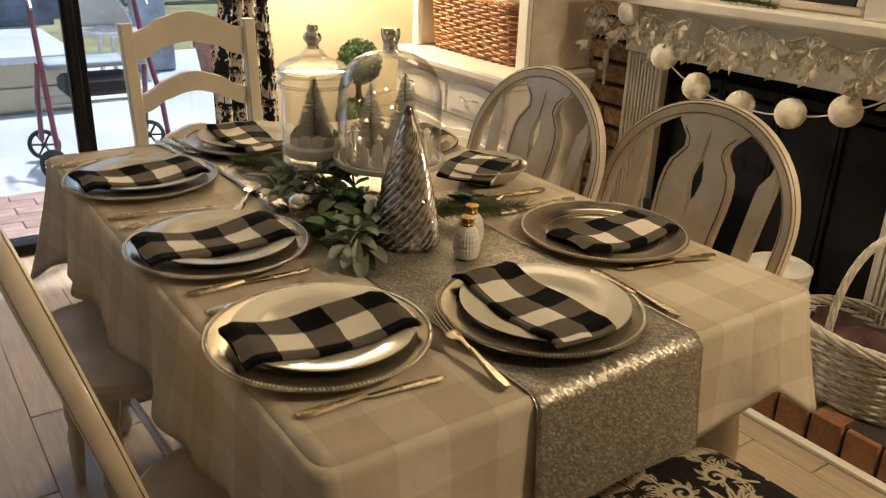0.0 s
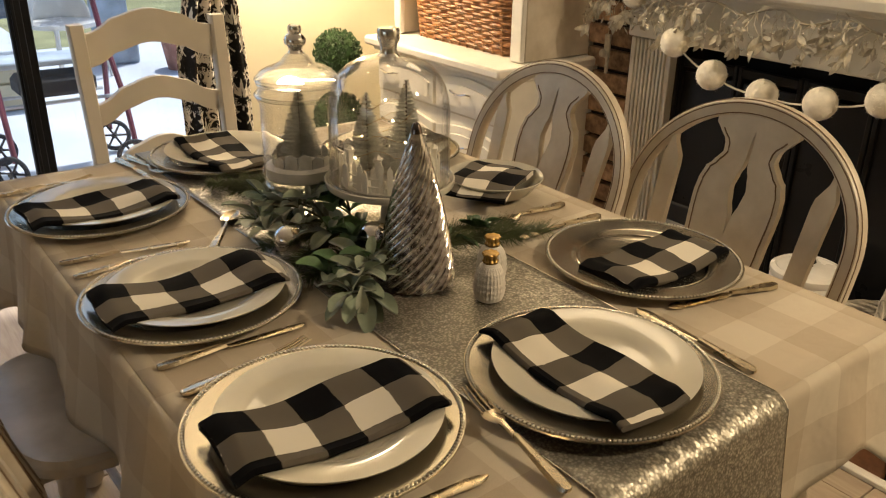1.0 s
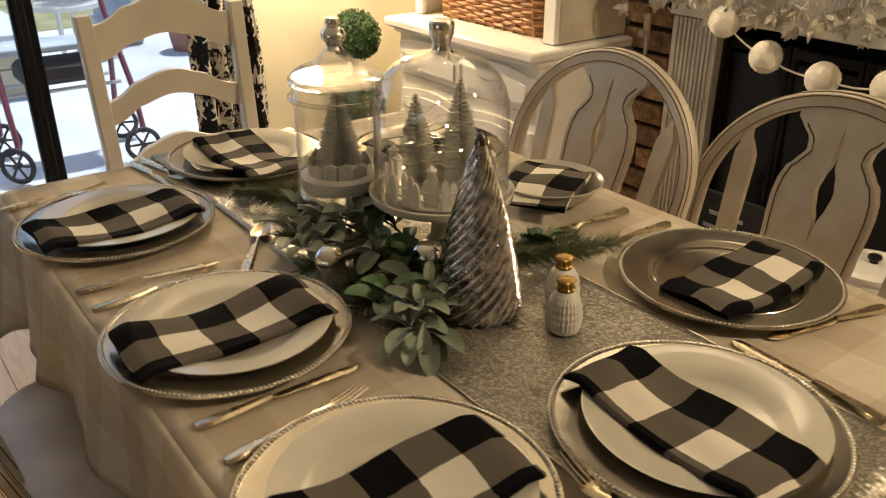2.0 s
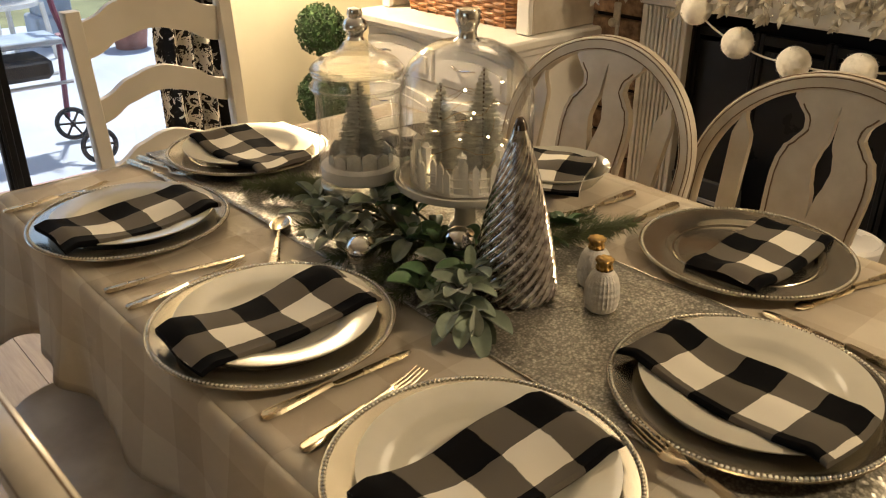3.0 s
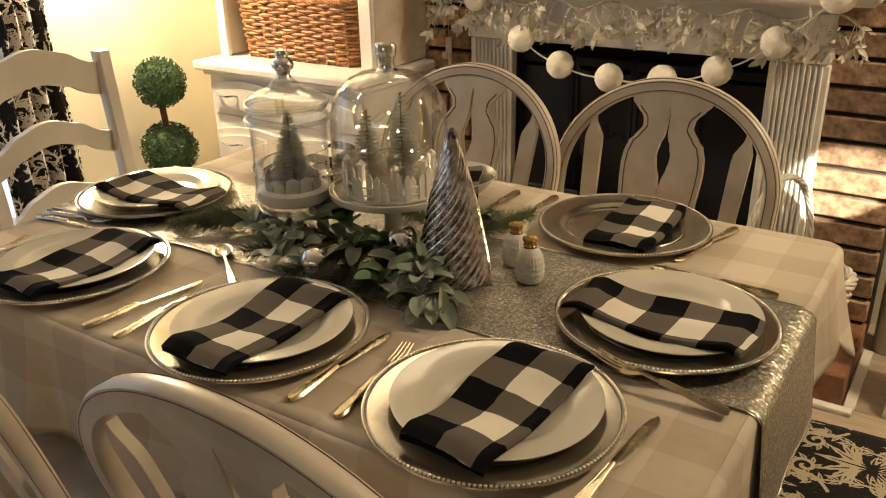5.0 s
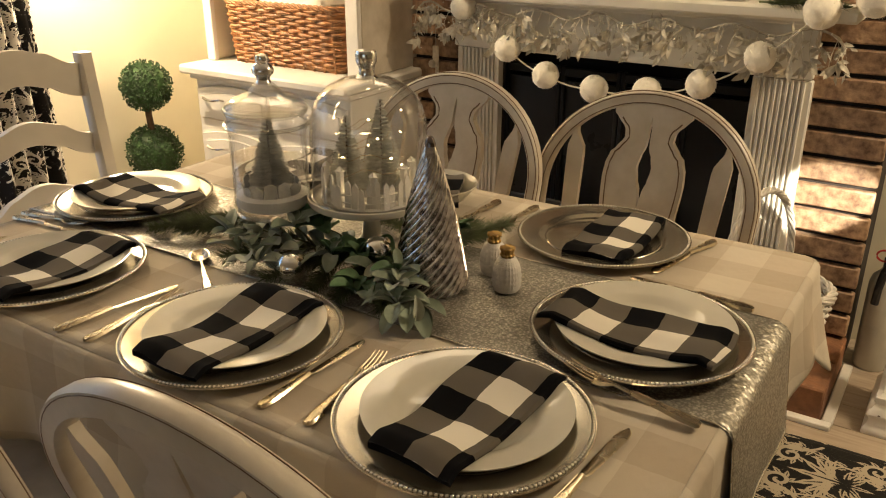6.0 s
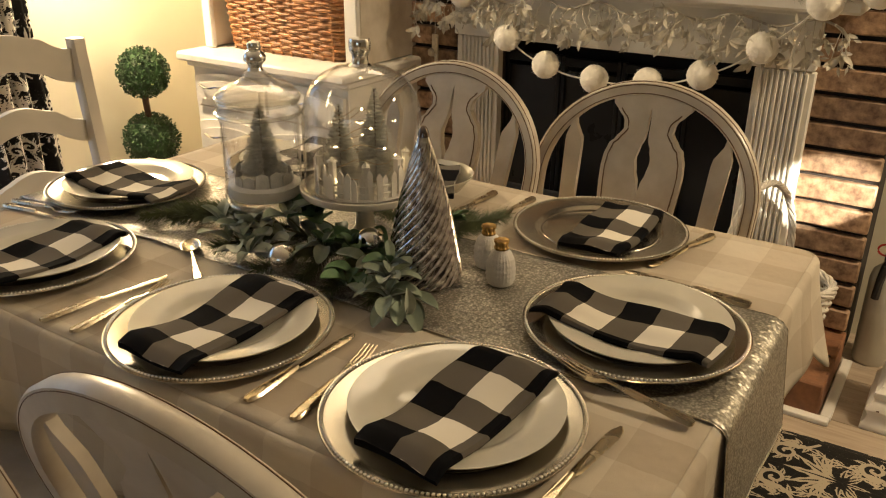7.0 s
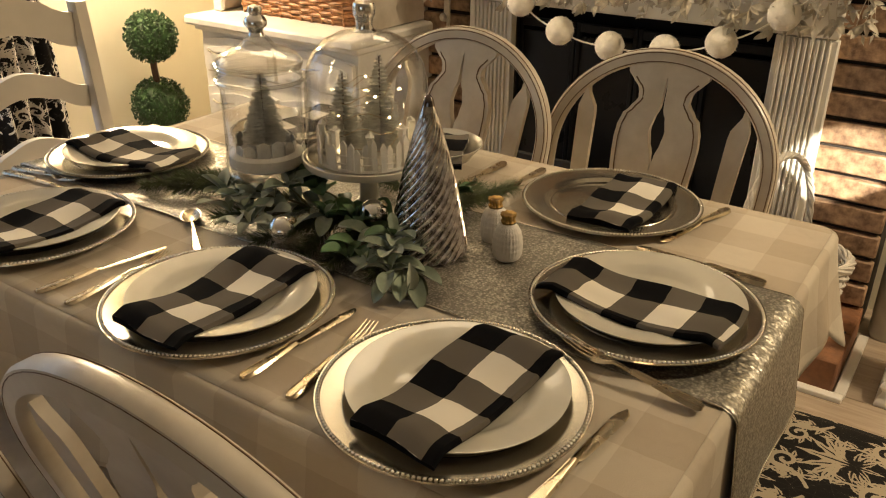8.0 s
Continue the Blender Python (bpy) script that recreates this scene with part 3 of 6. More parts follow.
g.sheet(curtain_at, 190, 560, lambda u, v: (0.62 * u, 2.1 * v))
cur = thing("curtain", "black and ivory damask curtain hanging beside the glass door", "curtain", g=g, mat=DAMASK)
weave_pattern(cur.data, 0.110, 0.3)
mod = cur.modifiers.new("thick", "SOLIDIFY")
mod.thickness = 0.002
rod = thing("curtain_rod", "black metal curtain rod over the glass door", "curtain rod", g=Geo().tube([(-1.7, 2.66, 2.16), (0.9, 2.66, 2.16)], 0.012, 10).ball((0.9, 2.66, 2.16), 0.024).box((-1.65, 2.725, 2.16), (0.02, 0.13, 0.02)).box((0.85, 2.725, 2.16), (0.02, 0.13, 0.02)), mat=BLACK_METAL)

# ---- fireplace ----
breast = thing("wall_chimney_breast", "brown brick chimney breast with dark recessed joints", "wall", kind="structure",
               g=Geo().box((1.65, 0.185, 1.22), (0.22, 0.36, 2.44), 0.002).box((1.65, 1.4525, 1.22), (0.22, 0.385, 2.44), 0.002).box((1.65, 0.8125, 1.68), (0.22, 0.895, 1.52), 0.002), mat=MORTAR)
hearth = thing("hearth", "low brick hearth edged with white trim at the floor", "hearth", kind="structure", g=Geo().box((1.36, 0.822, 0.057), (0.36, 1.61, 0.10), 0.002), mat=MORTAR)
part("trim", Geo().box((1.157, 0.80, 0.008), (0.030, 1.66, 0.016), 0.003).box((1.36, -0.018, 0.008), (0.376, 0.030, 0.016), 0.003), WHITE_PAINT, hearth, "white painted trim")

mantel = thing("fireplace_mantel", "antique-white wooden mantel with fluted pilasters", "mantel")
X = 1.487
for y0, y1 in ((0.221, 0.391), (1.255, 1.425)):
    pil = part("pilaster", Geo().box((X + 0.022, (y0 + y1) / 2, 0.51), (0.036, y1 - y0, 0.785), 0.003), MANTEL_PAINT, mantel)
    n = 9
    for i in range(n):
        y = y0 + 0.014 + (y1 - y0 - 0.028) * (i + 0.5) / n
        part("flute", Geo().box((X, y, 0.535), (0.010, 0.0090, 0.735), 0.004), MANTEL_PAINT, pil)
    part("plinth_block", Geo().box((X + 0.018, (y0 + y1) / 2, 0.16), (0.05, y1 - y0 + 0.016, 0.085), 0.004), MANTEL_PAINT, mantel)
part("frieze", Geo().box((X + 0.018, 0.828, 0.984), (0.05, 1.208, 0.157), 0.004), MANTEL_PAINT, mantel)
part("moulding", Geo().box((X - 0.012, 0.828, 1.073), (0.085, 1.25, 0.020), 0.007), MANTEL_PAINT, mantel)
part("shelf", Geo().box((1.447, 0.81, 1.100), (0.17, 1.39, 0.038), 0.008), MANTEL_PAINT, mantel)
firebox = thing("firebox", "black fireplace insert with dark glass doors", "fireplace", g=Geo().box((1.70, 0.8215, 0.51), (0.012, 0.89, 0.80), 0.002).box((1.60, 0.372, 0.51), (0.2, 0.012, 0.80), 0.002).box((1.60, 1.271, 0.51), (0.2, 0.012, 0.80), 0.002).box((1.60, 0.8215, 0.912), (0.2, 0.89, 0.012), 0.002), mat=SOOT)
for i in range(4):
    y = 0.385 + 0.218 * i + 0.109
    dr = part("glass_panel", Geo().box((1.56, y, 0.48), (0.008, 0.19, 0.66), 0.002), FIRE_GLASS, firebox)
    part("panel_frame", Geo().box((1.556, y - 0.1, 0.49), (0.02, 0.016, 0.74), 0.003).box((1.556, y + 0.1, 0.49), (0.02, 0.016, 0.74), 0.003).box((1.556, y, 0.84), (0.02, 0.19, 0.03), 0.003).box((1.556, y, 0.14), (0.02, 0.19, 0.03), 0.003), SOOT, dr)

# the small chalkboard, its writing too faint to read
sign = thing("chalkboard_sign", "small black chalkboard sign leaning inside the hearth", "sign", pose(1.44, 1.06, 0.112, 0, -8, 0), g=Geo().box((0, 0, 0.16), (0.014, 0.24, 0.32)), mat=CHALKBOARD)
for z, w in ((0.25, 0.12), (0.20, 0.16), (0.15, 0.1)):
    part("chalk_line", Geo().box((-0.009, 0.01, z), (0.003, w, 0.014), 0.001), CHALK, sign)

# pom-pom garland: where the balls hang
pom = thing("pompom_garland", "cream yarn pom-pom garland strung across the fireplace", "garland")
POMS = [(1.395, 1.345, 1.051), (1.385, 1.165, 0.929), (1.385, 1.02, 0.855), (1.385, 0.848, 0.829), (1.385, 0.675, 0.840), (1.385, 0.512, 0.881), (1.38, 0.354, 0.976), (1.37, 0.211, 1.112), (1.37, 0.085, 1.150)]
rows = []
for a, b in zip(POMS, POMS[1:]):
    for i in range(6):
        s = i / 6
        rows.append((a[0] * (1 - s) + b[0] * s, a[1] * (1 - s) + b[1] * s, a[2] * (1 - s) + b[2] * s - 0.012 * math.sin(math.pi * s)))
part("yarn", Geo().tube(rows + [POMS[-1]], 0.003, 6), POM, pom)
for i, c in enumerate(POMS):
    q = random.Random(i)
    r = 0.044 if i < 7 else 0.049
    g = Geo().ball((0, 0, 0), r, 44, 30, 0.022, q)
    for k in range(900):
        d = Vector((q.gauss(0, 1), q.gauss(0, 1), q.gauss(0, 1))).normalized()
        s = d.orthogonal().normalized() * 0.0011
        s.rotate(Matrix.Rotation(q.uniform(0, 6.28), 3, d))
        t = d + Vector((q.uniform(-0.1, 0.1), q.uniform(-0.1, 0.1), q.uniform(-0.1, 0.1)))
        g.add([d * r * 0.97 - s, d * r * 0.97 + s, t * r * q.uniform(1.0, 1.045)], [(0, 1, 2)])
    part("pompom", g, POM, pom, m=pose(*c))


def leaf_mesh(name, length, width, mat, curl=0.25, fold=0.2, nu=8, round_=0.75):
    """A pointed leaf along +x, folded on its rib, tip curling down."""
    g = Geo()

    def at(u, v):
        w = width * math.sin(math.pi * min(1, u * 0.97 + 0.03)) ** round_ * (1 - 0.2 * u)
        s = 2 * v - 1
        return (length * u, w * s / 2, fold * abs(s) * w * 0.5 - curl * length * u * u * 0.6)
    g.sheet(at, nu, 4)
    n = len(g.v)
    top = list(g.v)
    g.add([(p[0], p[1], p[2] - 0.0009) for p in top], [tuple(i for i in q)[::-1] for q in g.f])
    return to_mesh(name, g, mat)


# silvery leaf garland under the mantel shelf
gar = thing("leaf_garland", "pale glittered leaf garland hanging along the mantel", "garland")
pts = [(1.40 + 0.012 * math.sin(i * 0.9), 1.54 - 1.40 * i / 60, 1.046 + 0.014 * math.sin(i * 0.7) - (0.02 if i in (0, 60) else 0)) for i in range(61)]
part("twig", Geo().tube(pts, 0.004, 6), GARLAND, gar)
glf = [leaf_mesh("leaf", 0.046, 0.019, GARLAND, 0.3), leaf_mesh("leaf", 0.038, 0.016, GARLAND, 0.5), leaf_mesh("leaf", 0.034, 0.014, GARLAND, 0.1)]
g = Geo()
beads = Geo()
for i in range(74):
    p = Vector(pts[int(i * 60 / 73)])
    e = p + Vector((rng.uniform(-0.045, 0.015), rng.uniform(-0.04, 0.04), rng.uniform(-0.115, -0.015)))
    mid = (p + e) / 2 + Vector((-0.02, 0, 0.005))
    g.tube([p, mid, e], 0.0013, 4)
    fan = rng.uniform(0, 360)
    for k in range(5 if i % 2 else 3):
        c = e.lerp(p, 0.05 * k)
        down = pose(0, 0, 0, 0, 0, 180 + rng.uniform(-35, 35)) @ pose(0, 0, 0, (k - 2) * 34 + rng.uniform(-10, 10), 0, 0) @ pose(0, 0, 0, 0, 62 + rng.uniform(-18, 18), fan * 0.1)
        part("leaf", rng.choice(glf), GARLAND, gar, m=Matrix.Translation(c) @ down)
    for k in range(3):
        c = p.lerp(e, rng.uniform(0.3, 1.15)) + Vector((rng.uniform(-0.02, 0.02), rng.uniform(-0.02, 0.02), rng.uniform(-0.02, 0.02)))
        beads.ball(c, rng.uniform(0.0022, 0.0038), 8, 5)
sprig = Geo()
for i in range(190):
    p = Vector(pts[rng.randrange(61)])
    c = p + Vector((rng.uniform(-0.055, 0.0), rng.uniform(-0.03, 0.03), rng.uniform(-0.105, 0.012)))
    d = Vector((rng.gauss(0, 0.5), rng.gauss(0, 1), rng.gauss(-0.7, 0.8))).normalized() * rng.uniform(0.011, 0.019)
    w = d.cross(Vector((-1, rng.uniform(-0.6, 0.6), rng.uniform(-0.6, 0.6)))).normalized() * rng.uniform(0.0032, 0.0058)
    k = d.cross(w).normalized() * 0.0012
    sprig.add([c - d, c + w, c + d, c - w, c + k, c - k], [(0, 1, 4), (1, 2, 4), (2, 3, 4), (3, 0, 4), (1, 0, 5), (2, 1, 5), (3, 2, 5), (0, 3, 5)])
    if i % 4 == 0:
        g.tube([p, (p + c) / 2 + Vector((-0.008, 0, 0.004)), c], 0.0006, 4)
tagged(part("small_leaves", sprig, GARLAND, gar), kind="stuff")
tagged(part("twiglet", g, GARLAND, gar), kind="stuff")
tagged(part("bead_spray", beads, CHROME, gar, "tiny silver beads"), kind="stuff")
thing("hanging_ornament", "pale leafy ornament hanging on a cord beside the mantel", "ornament", g=Geo().tube([(1.46, 1.50, 1.04), (1.46, 1.50, 0.90)], 0.0012, 4).box((1.46, 1.50, 0.86), (0.012, 0.024, 0.08), 0.004).ball((1.455, 1.512, 0.835), 0.015, 10, 8).box((1.45, 1.488, 0.80), (0.01, 0.012, 0.06), 0.003), mat=GARLAND)


def needles(g, pts, length, count, rng_, thick=0.0011, lift=0.0):
    """Pine needles all round a stem."""
    pts = [Vector(p) for p in pts]
    for k in range(count):
        i = rng_.randrange(len(pts) - 1)
        p = pts[i].lerp(pts[i + 1], rng_.random())
        t = (pts[i + 1] - pts[i]).normalized()
        d = Vector((rng_.gauss(0, 1), rng_.gauss(0, 1), rng_.gauss(0, 1) + lift))
        d = (d - t * d.dot(t)).normalized() * 0.8 + t * rng_.uniform(0.4, 1.0)
        e = p + d.normalized() * length * rng_.uniform(0.7, 1.15)
        s = d.cross(t).normalized() * thick
        w = d.cross(s).normalized() * thick
        g.add([p - s, p + s, p + w, e], [(0, 1, 3), (1, 2, 3), (2, 0, 3)])


g = Geo()
needles(g, [(1.39, 0.36, 1.125), (1.37, 0.28, 1.13), (1.385, 0.16, 1.125)], 0.045, 500, rng)
thing("pine_sprig", "green pine sprig lying on the mantel shelf", "pine sprig", g=g.tube([(1.39, 0.38, 1.124), (1.37, 0.28, 1.128), (1.385, 0.14, 1.124)], 0.003, 5), mat=PINE)

# on the mantel shelf: a low framed board, a white box and a sprig between them
SHELF = 1.1192
fr = thing("framed_board", "low pale-framed dark board standing on the mantel shelf", "picture frame", pose(1.475, 0.80, SHELF, 0, 6, 0))
part("board", Geo().box((0, 0, 0.10), (0.010, 0.40, 0.17), 0.002), CHALKBOARD, fr)
part("frame", Geo().box((-0.002, 0, 0.0125), (0.024, 0.46, 0.025), 0.005).box((-0.002, 0, 0.1905), (0.024, 0.46, 0.025), 0.005).box((-0.002, 0.218, 0.1015), (0.023, 0.025, 0.155), 0.005).box((-0.002, -0.218, 0.1015), (0.023, 0.025, 0.155), 0.005), TONED_WHITE, fr)
bx = thing("white_box", "small white painted box standing on the mantel shelf", "box", pose(1.45, 0.475, SHELF))
part("body", Geo().box((0, 0, 0.06), (0.09, 0.12, 0.12), 0.006), WHITE_PAINT, bx)
part("lid", Geo().box((0, 0, 0.128), (0.10, 0.13, 0.018), 0.006), WHITE_PAINT, bx)
g = Geo()
needles(g, [(1.40, 0.98, SHELF + 0.012), (1.395, 0.90, SHELF + 0.016), (1.40, 0.80, SHELF + 0.010)], 0.03, 380, rng)
thing("pine_sprig", "small green pine sprig lying before the framed board", "pine sprig", g=g.tube([(1.40, 0.99, SHELF + 0.006), (1.395, 0.90, SHELF + 0.012), (1.40, 0.79, SHELF + 0.006)], 0.003, 5), mat=PINE)

# canister and white basket on the hearth
can = thing("canister", "white enamel canister with a lid on the hearth", "canister", pose(1.36, 0.60, 0.1085))
part("body", Geo().lathe([(0.0, 0.0), (0.092, 0.0), (0.098, 0.01), (0.098, 0.258), (0.094, 0.268)], 36), ENAMEL, can)
part("lid", Geo().lathe([(0.096, 0.263), (0.100, 0.271), (0.100, 0.284), (0.088, 0.292), (0.082, 0.288), (0.03, 0.294), (0.0, 0.294)], 36), ENAMEL, can)
part("lid_knob", Geo().lathe([(0.012, 0.292), (0.010, 0.300), (0.018, 0.307), (0.016, 0.314), (0.0, 0.317)], 16), BLACK_METAL, can, "black lid knob")


def weave(g, ring, z0, z1, rows_, stakes, amp, r, flare=0.0, sides=5):
    """Rows of withies passing in and out of upright stakes. ring(s, out) gives the outline."""
    for k in range(rows_):
        s = k / max(1, rows_ - 1)
        pts_ = []
        for i in range(stakes * 2):
            out = flare * s + amp * (1 if (i // 2 + k) % 2 else -1) * (1 if i % 2 == 0 else 0)
            x, y = ring(i / (stakes * 2), out)
            pts_.append((x, y, z0 + (z1 - z0) * s + r * 0.25 * math.sin(i * 1.7 + k)))
        g.tube(pts_, r, sides, True)


def ellipse(a, b):
    return lambda s, out: ((a + out) * math.cos(2 * math.pi * s), (b + out) * math.sin(2 * math.pi * s))


wb = thing("hearth_basket", "white painted wicker basket with a tall handle on the hearth", "basket", pose(1.35, 0.268, 0.1085))
g = Geo()
weave(g, ellipse(0.115, 0.185), 0.012, 0.20, 17, 26, 0.007, 0.0062, 0.035)
for i in range(26):
    g.tube([(*ellipse(0.115, 0.185)(i / 26, 0.0), 0.006), (*ellipse(0.115, 0.185)(i / 26, 0.035), 0.21)], 0.005, 5)
part("weave", g, WICKER_WHITE, wb)
part("base", Geo().prism([ellipse(0.115, 0.185)(i / 40, 0) for i in range(40)], 0.0, 0.012), WICKER_WHITE, wb)
g = Geo()
for k in range(5):
    e = ellipse(0.150, 0.220)
    g.tube([(*e(i / 60, 0.009 * math.sin(i * 0.52 + k * 1.257)), 0.212 + 0.010 * math.cos(i * 0.52 + k * 1.257)) for i in range(60)], 0.0056, 6, True)
part("rim", g, WICKER_WHITE, wb)
g = Geo()
for k in range(5):
    pts = []
    for i in range(141):
        a = math.pi * i / 140
        w = 0.20 * i + 1.257 * k
        pts.append((-(0.140 + 0.006 * math.cos(w)) * math.cos(a), 0.007 * math.sin(w), 0.19 + (0.305 + 0.006 * math.cos(w)) * math.sin(a) ** 0.8))
    g.tube(pts, 0.0052, 6)
part("basket_handle", g, WICKER_WHITE, wb, m=pose(0, 0, 0, 0, 0, -30))
g = Geo()
g.sheet(lambda u, v: (0.125 * (2 * v - 1) * math.sqrt(max(0.02, 1 - (2 * u - 1) ** 2)), 0.19 * (2 * u - 1), 0.17 + 0.02 * math.sin(9 * u + 5 * v) + 0.015 * math.sin(14 * v)), 24, 16)
thing("basket_filling", "folded plaid cloth inside the white basket", "cloth", pose(1.35, 0.268, 0.1085), g=g, mat=plain("plum_cloth", (0.10, 0.05, 0.05), 0.9, var=0.4, scale=12))

ext = thing("fire_extinguisher", "grey fire extinguisher with a black valve standing by the wall", "fire extinguisher", pose(1.612, -0.072, 0.0))
part("cylinder", Geo().lathe([(0.0, 0.0), (0.046, 0.0), (0.051, 0.012), (0.051, 0.285), (0.045, 0.312), (0.026, 0.332), (0.02, 0.345)], 32), GREY_PAINT, ext)
part("valve", Geo().lathe([(0.022, 0.345), (0.022, 0.372), (0.012, 0.382)], 16).box((-0.025, 0, 0.372), (0.09, 0.022, 0.02), 0.005).box((-0.02, 0, 0.398), (0.1, 0.022, 0.012), 0.004), BLACK_METAL, ext)
part("hose", Geo().tube([(-0.03, 0.0, 0.365), (-0.058, 0.012, 0.345), (-0.064, 0.018, 0.29), (-0.062, 0.02, 0.24)], 0.012, 8), BLACK_METAL, ext)
part("pin_ring", Geo().tube([(-0.05, 0.02 + 0.022 * math.cos(a * math.pi / 8), 0.395 + 0.018 * math.sin(a * math.pi / 8)) for a in range(16)], 0.0032, 5, True), RED, ext, "red pin ring")
lantern = thing("floor_lantern", "white carved wooden lantern with worn paint on the floor", "lantern", pose(1.312, -0.225, 0.0))
plinth = Geo()
outline = [(0.120, 0.0), (0.122, 0.006), (0.120, 0.018), (0.113, 0.030), (0.109, 0.042), (0.112, 0.052), (0.117, 0.060), (0.115, 0.070), (0.104, 0.082), (0.100, 0.092), (0.104, 0.100), (0.103, 0.112), (0.092, 0.120), (0.088, 0.128)]
for i, (w, z) in enumerate(outline):
    plinth.v += [(-w, -w, z), (w, -w, z), (w, w, z), (-w, w, z)]
    plinth.uv += [(0.0, z)] * 4
    if i:
        plinth.f += [(4 * i - 4 + k, 4 * i - 4 + (k + 1) % 4, 4 * i + (k + 1) % 4, 4 * i + k) for k in range(4)]
plinth.f += [(3, 2, 1, 0), tuple(4 * len(outline) - 4 + k for k in range(4))]
part("plinth", plinth, WHITE_PAINT, lantern, "moulded white base with chipped paint")
for sx in (-1, 1):
    for sy in (-1, 1):
        part("corner_post", Geo().box((0.056 * sx, 0.056 * sy, 0.28), (0.018, 0.018, 0.306), 0.003), WHITE_PAINT, lantern)
for k in range(4):
    side = part("glass_side", Geo().box((0.056, 0, 0.28), (0.003, 0.094, 0.29), 0.001), GLASS, lantern, smooth=False, m=pose(0, 0, 0, 0, 0, 90 * k))
    side.visible_shadow = False
part("roof", Geo().box((0, 0, 0.444), (0.16, 0.16, 0.022), 0.006).lathe([(0.09, 0.454), (0.03, 0.52), (0.012, 0.53)], 4), WHITE_PAINT, lantern)
for x, y, z in ((-0.1205, 0.05, 0.016), (-0.110, 0.02, 0.046), (-0.116, 0.085, 0.064)):
    part("paint_chip", Geo().box((x, y, z), (0.003, 0.007, 0.004), 0.001), BARK, lantern)

# ---- hutch ----
hutch = thing("corner_hutch", "white painted hutch with drawers and an open shelf above", "cabinet")
part("body", Geo().box((1.42, 2.005, 0.385), (0.62, 0.77, 0.77), 0.004), WHITE_PAINT, hutch)
part("countertop", Geo().box((1.405, 2.015, 0.785), (0.69, 0.83, 0.034), 0.010).box((1.42, 2.01, 0.758), (0.655, 0.80, 0.024), 0.008), WHITE_PAINT, hutch)
for j, (z0, z1) in enumerate(((0.605, 0.725), (0.40, 0.545), (0.16, 0.34))):
    for k, (y0, y1) in enumerate(((2.005, 2.37), (1.635, 1.985))):
        g = Geo()
        n = 24
        arch = 0.022
        ol = [(y0, z0), (y1, z0)] + [(y1 + (y0 - y1) * i / n, z1 - arch + arch * math.sin(math.pi * i / n) + 0.01) for i in range(n + 1)]
        g.prism(ol, 1.094, 1.112, 0)
        il = [(y0 + 0.025, z0 + 0.022), (y1 - 0.025, z0 + 0.022)] + [(y1 - 0.025 + (y0 - y1 + 0.05) * i / n, z1 - arch - 0.018 + arch * math.sin(math.pi * i / n)) for i in range(n + 1)]
        g.prism(il, 1.087, 1.096, 0)
        d = part("drawer", g, WHITE_PAINT, hutch)
        yc, zc = (y0 + y1) / 2 + (0.09 if k == 0 else 0.02), (z0 + z1) / 2 + 0.018
        part("handle", Geo().tube([(1.09, yc - 0.052, zc - 0.004), (1.074, yc - 0.045, zc), (1.068, yc - 0.015, zc - 0.006), (1.068, yc + 0.015, zc - 0.006), (1.074, yc + 0.045, zc), (1.09, yc + 0.052, zc - 0.004)], 0.0045, 8), CHROME, d, "chrome handle")
        # thin strip, its darker cream standing in for the shadow line below the drawer
        part("gap_shade_strip", Geo().box((1.1105, (y0 + y1) / 2, z0 - 0.012), (0.006, y1 - y0 + 0.01, 0.006), 0.002), CREAM, d)
part("end_panel", Geo().box((1.48, 1.655, 1.36), (0.54, 0.03, 1.11), 0.004), CREAM, hutch)
part("left_panel", Geo().box((1.48, 2.385, 1.36), (0.54, 0.03, 1.11), 0.004), WALL_PAINT, hutch)
part("stile", Geo().box((1.20, 1.668, 1.36), (0.022, 0.056, 1.11), 0.004), WHITE_PAINT, hutch)
part("left_stile", Geo().box((1.20, 2.378, 1.36), (0.022, 0.046, 1.11), 0.004), WHITE_PAINT, hutch)
part("back_panel", Geo().box((1.735, 2.02, 1.36), (0.02, 0.70, 1.11), 0.004), WALL_PAINT, hutch)
part("shelf", Geo().box((1.47, 2.02, 1.42), (0.52, 0.698, 0.028), 0.004).box((1.47, 2.02, 1.90), (0.52, 0.698, 0.028), 0.004), WHITE_PAINT, hutch)


def rounded(a, b, rad):
    """A rounded rectangle outline by length, in the form that weave() takes."""
    sx, sy = a - rad, b - rad
    seg = [2 * sy, math.pi * rad / 2, 2 * sx, math.pi * rad / 2] * 2
    total = sum(seg)

    def at(s, out):
        d = (s % 1) * total
        for k in range(8):
            if d <= seg[k] or k == 7:
                break
            d -= seg[k]
        q, side = k // 2, k % 2
        base = [(a, -sy), (sx, b), (-a, sy), (-sx, -b)][q]
        direc = [(0, 1), (-1, 0), (0, -1), (1, 0)][q]
        nrm = [(1, 0), (0, 1), (-1, 0), (0, -1)][q]
        if side == 0:
            return (base[0] + direc[0] * d + nrm[0] * out, base[1] + direc[1] * d + nrm[1] * out)
        cx, cy = [(sx, sy), (-sx, sy), (-sx, -sy), (sx, -sy)][q]
        ang = q * math.pi / 2 + d / rad
        return (cx + (rad + out) * math.cos(ang), cy + (rad + out) * math.sin(ang))
    return at


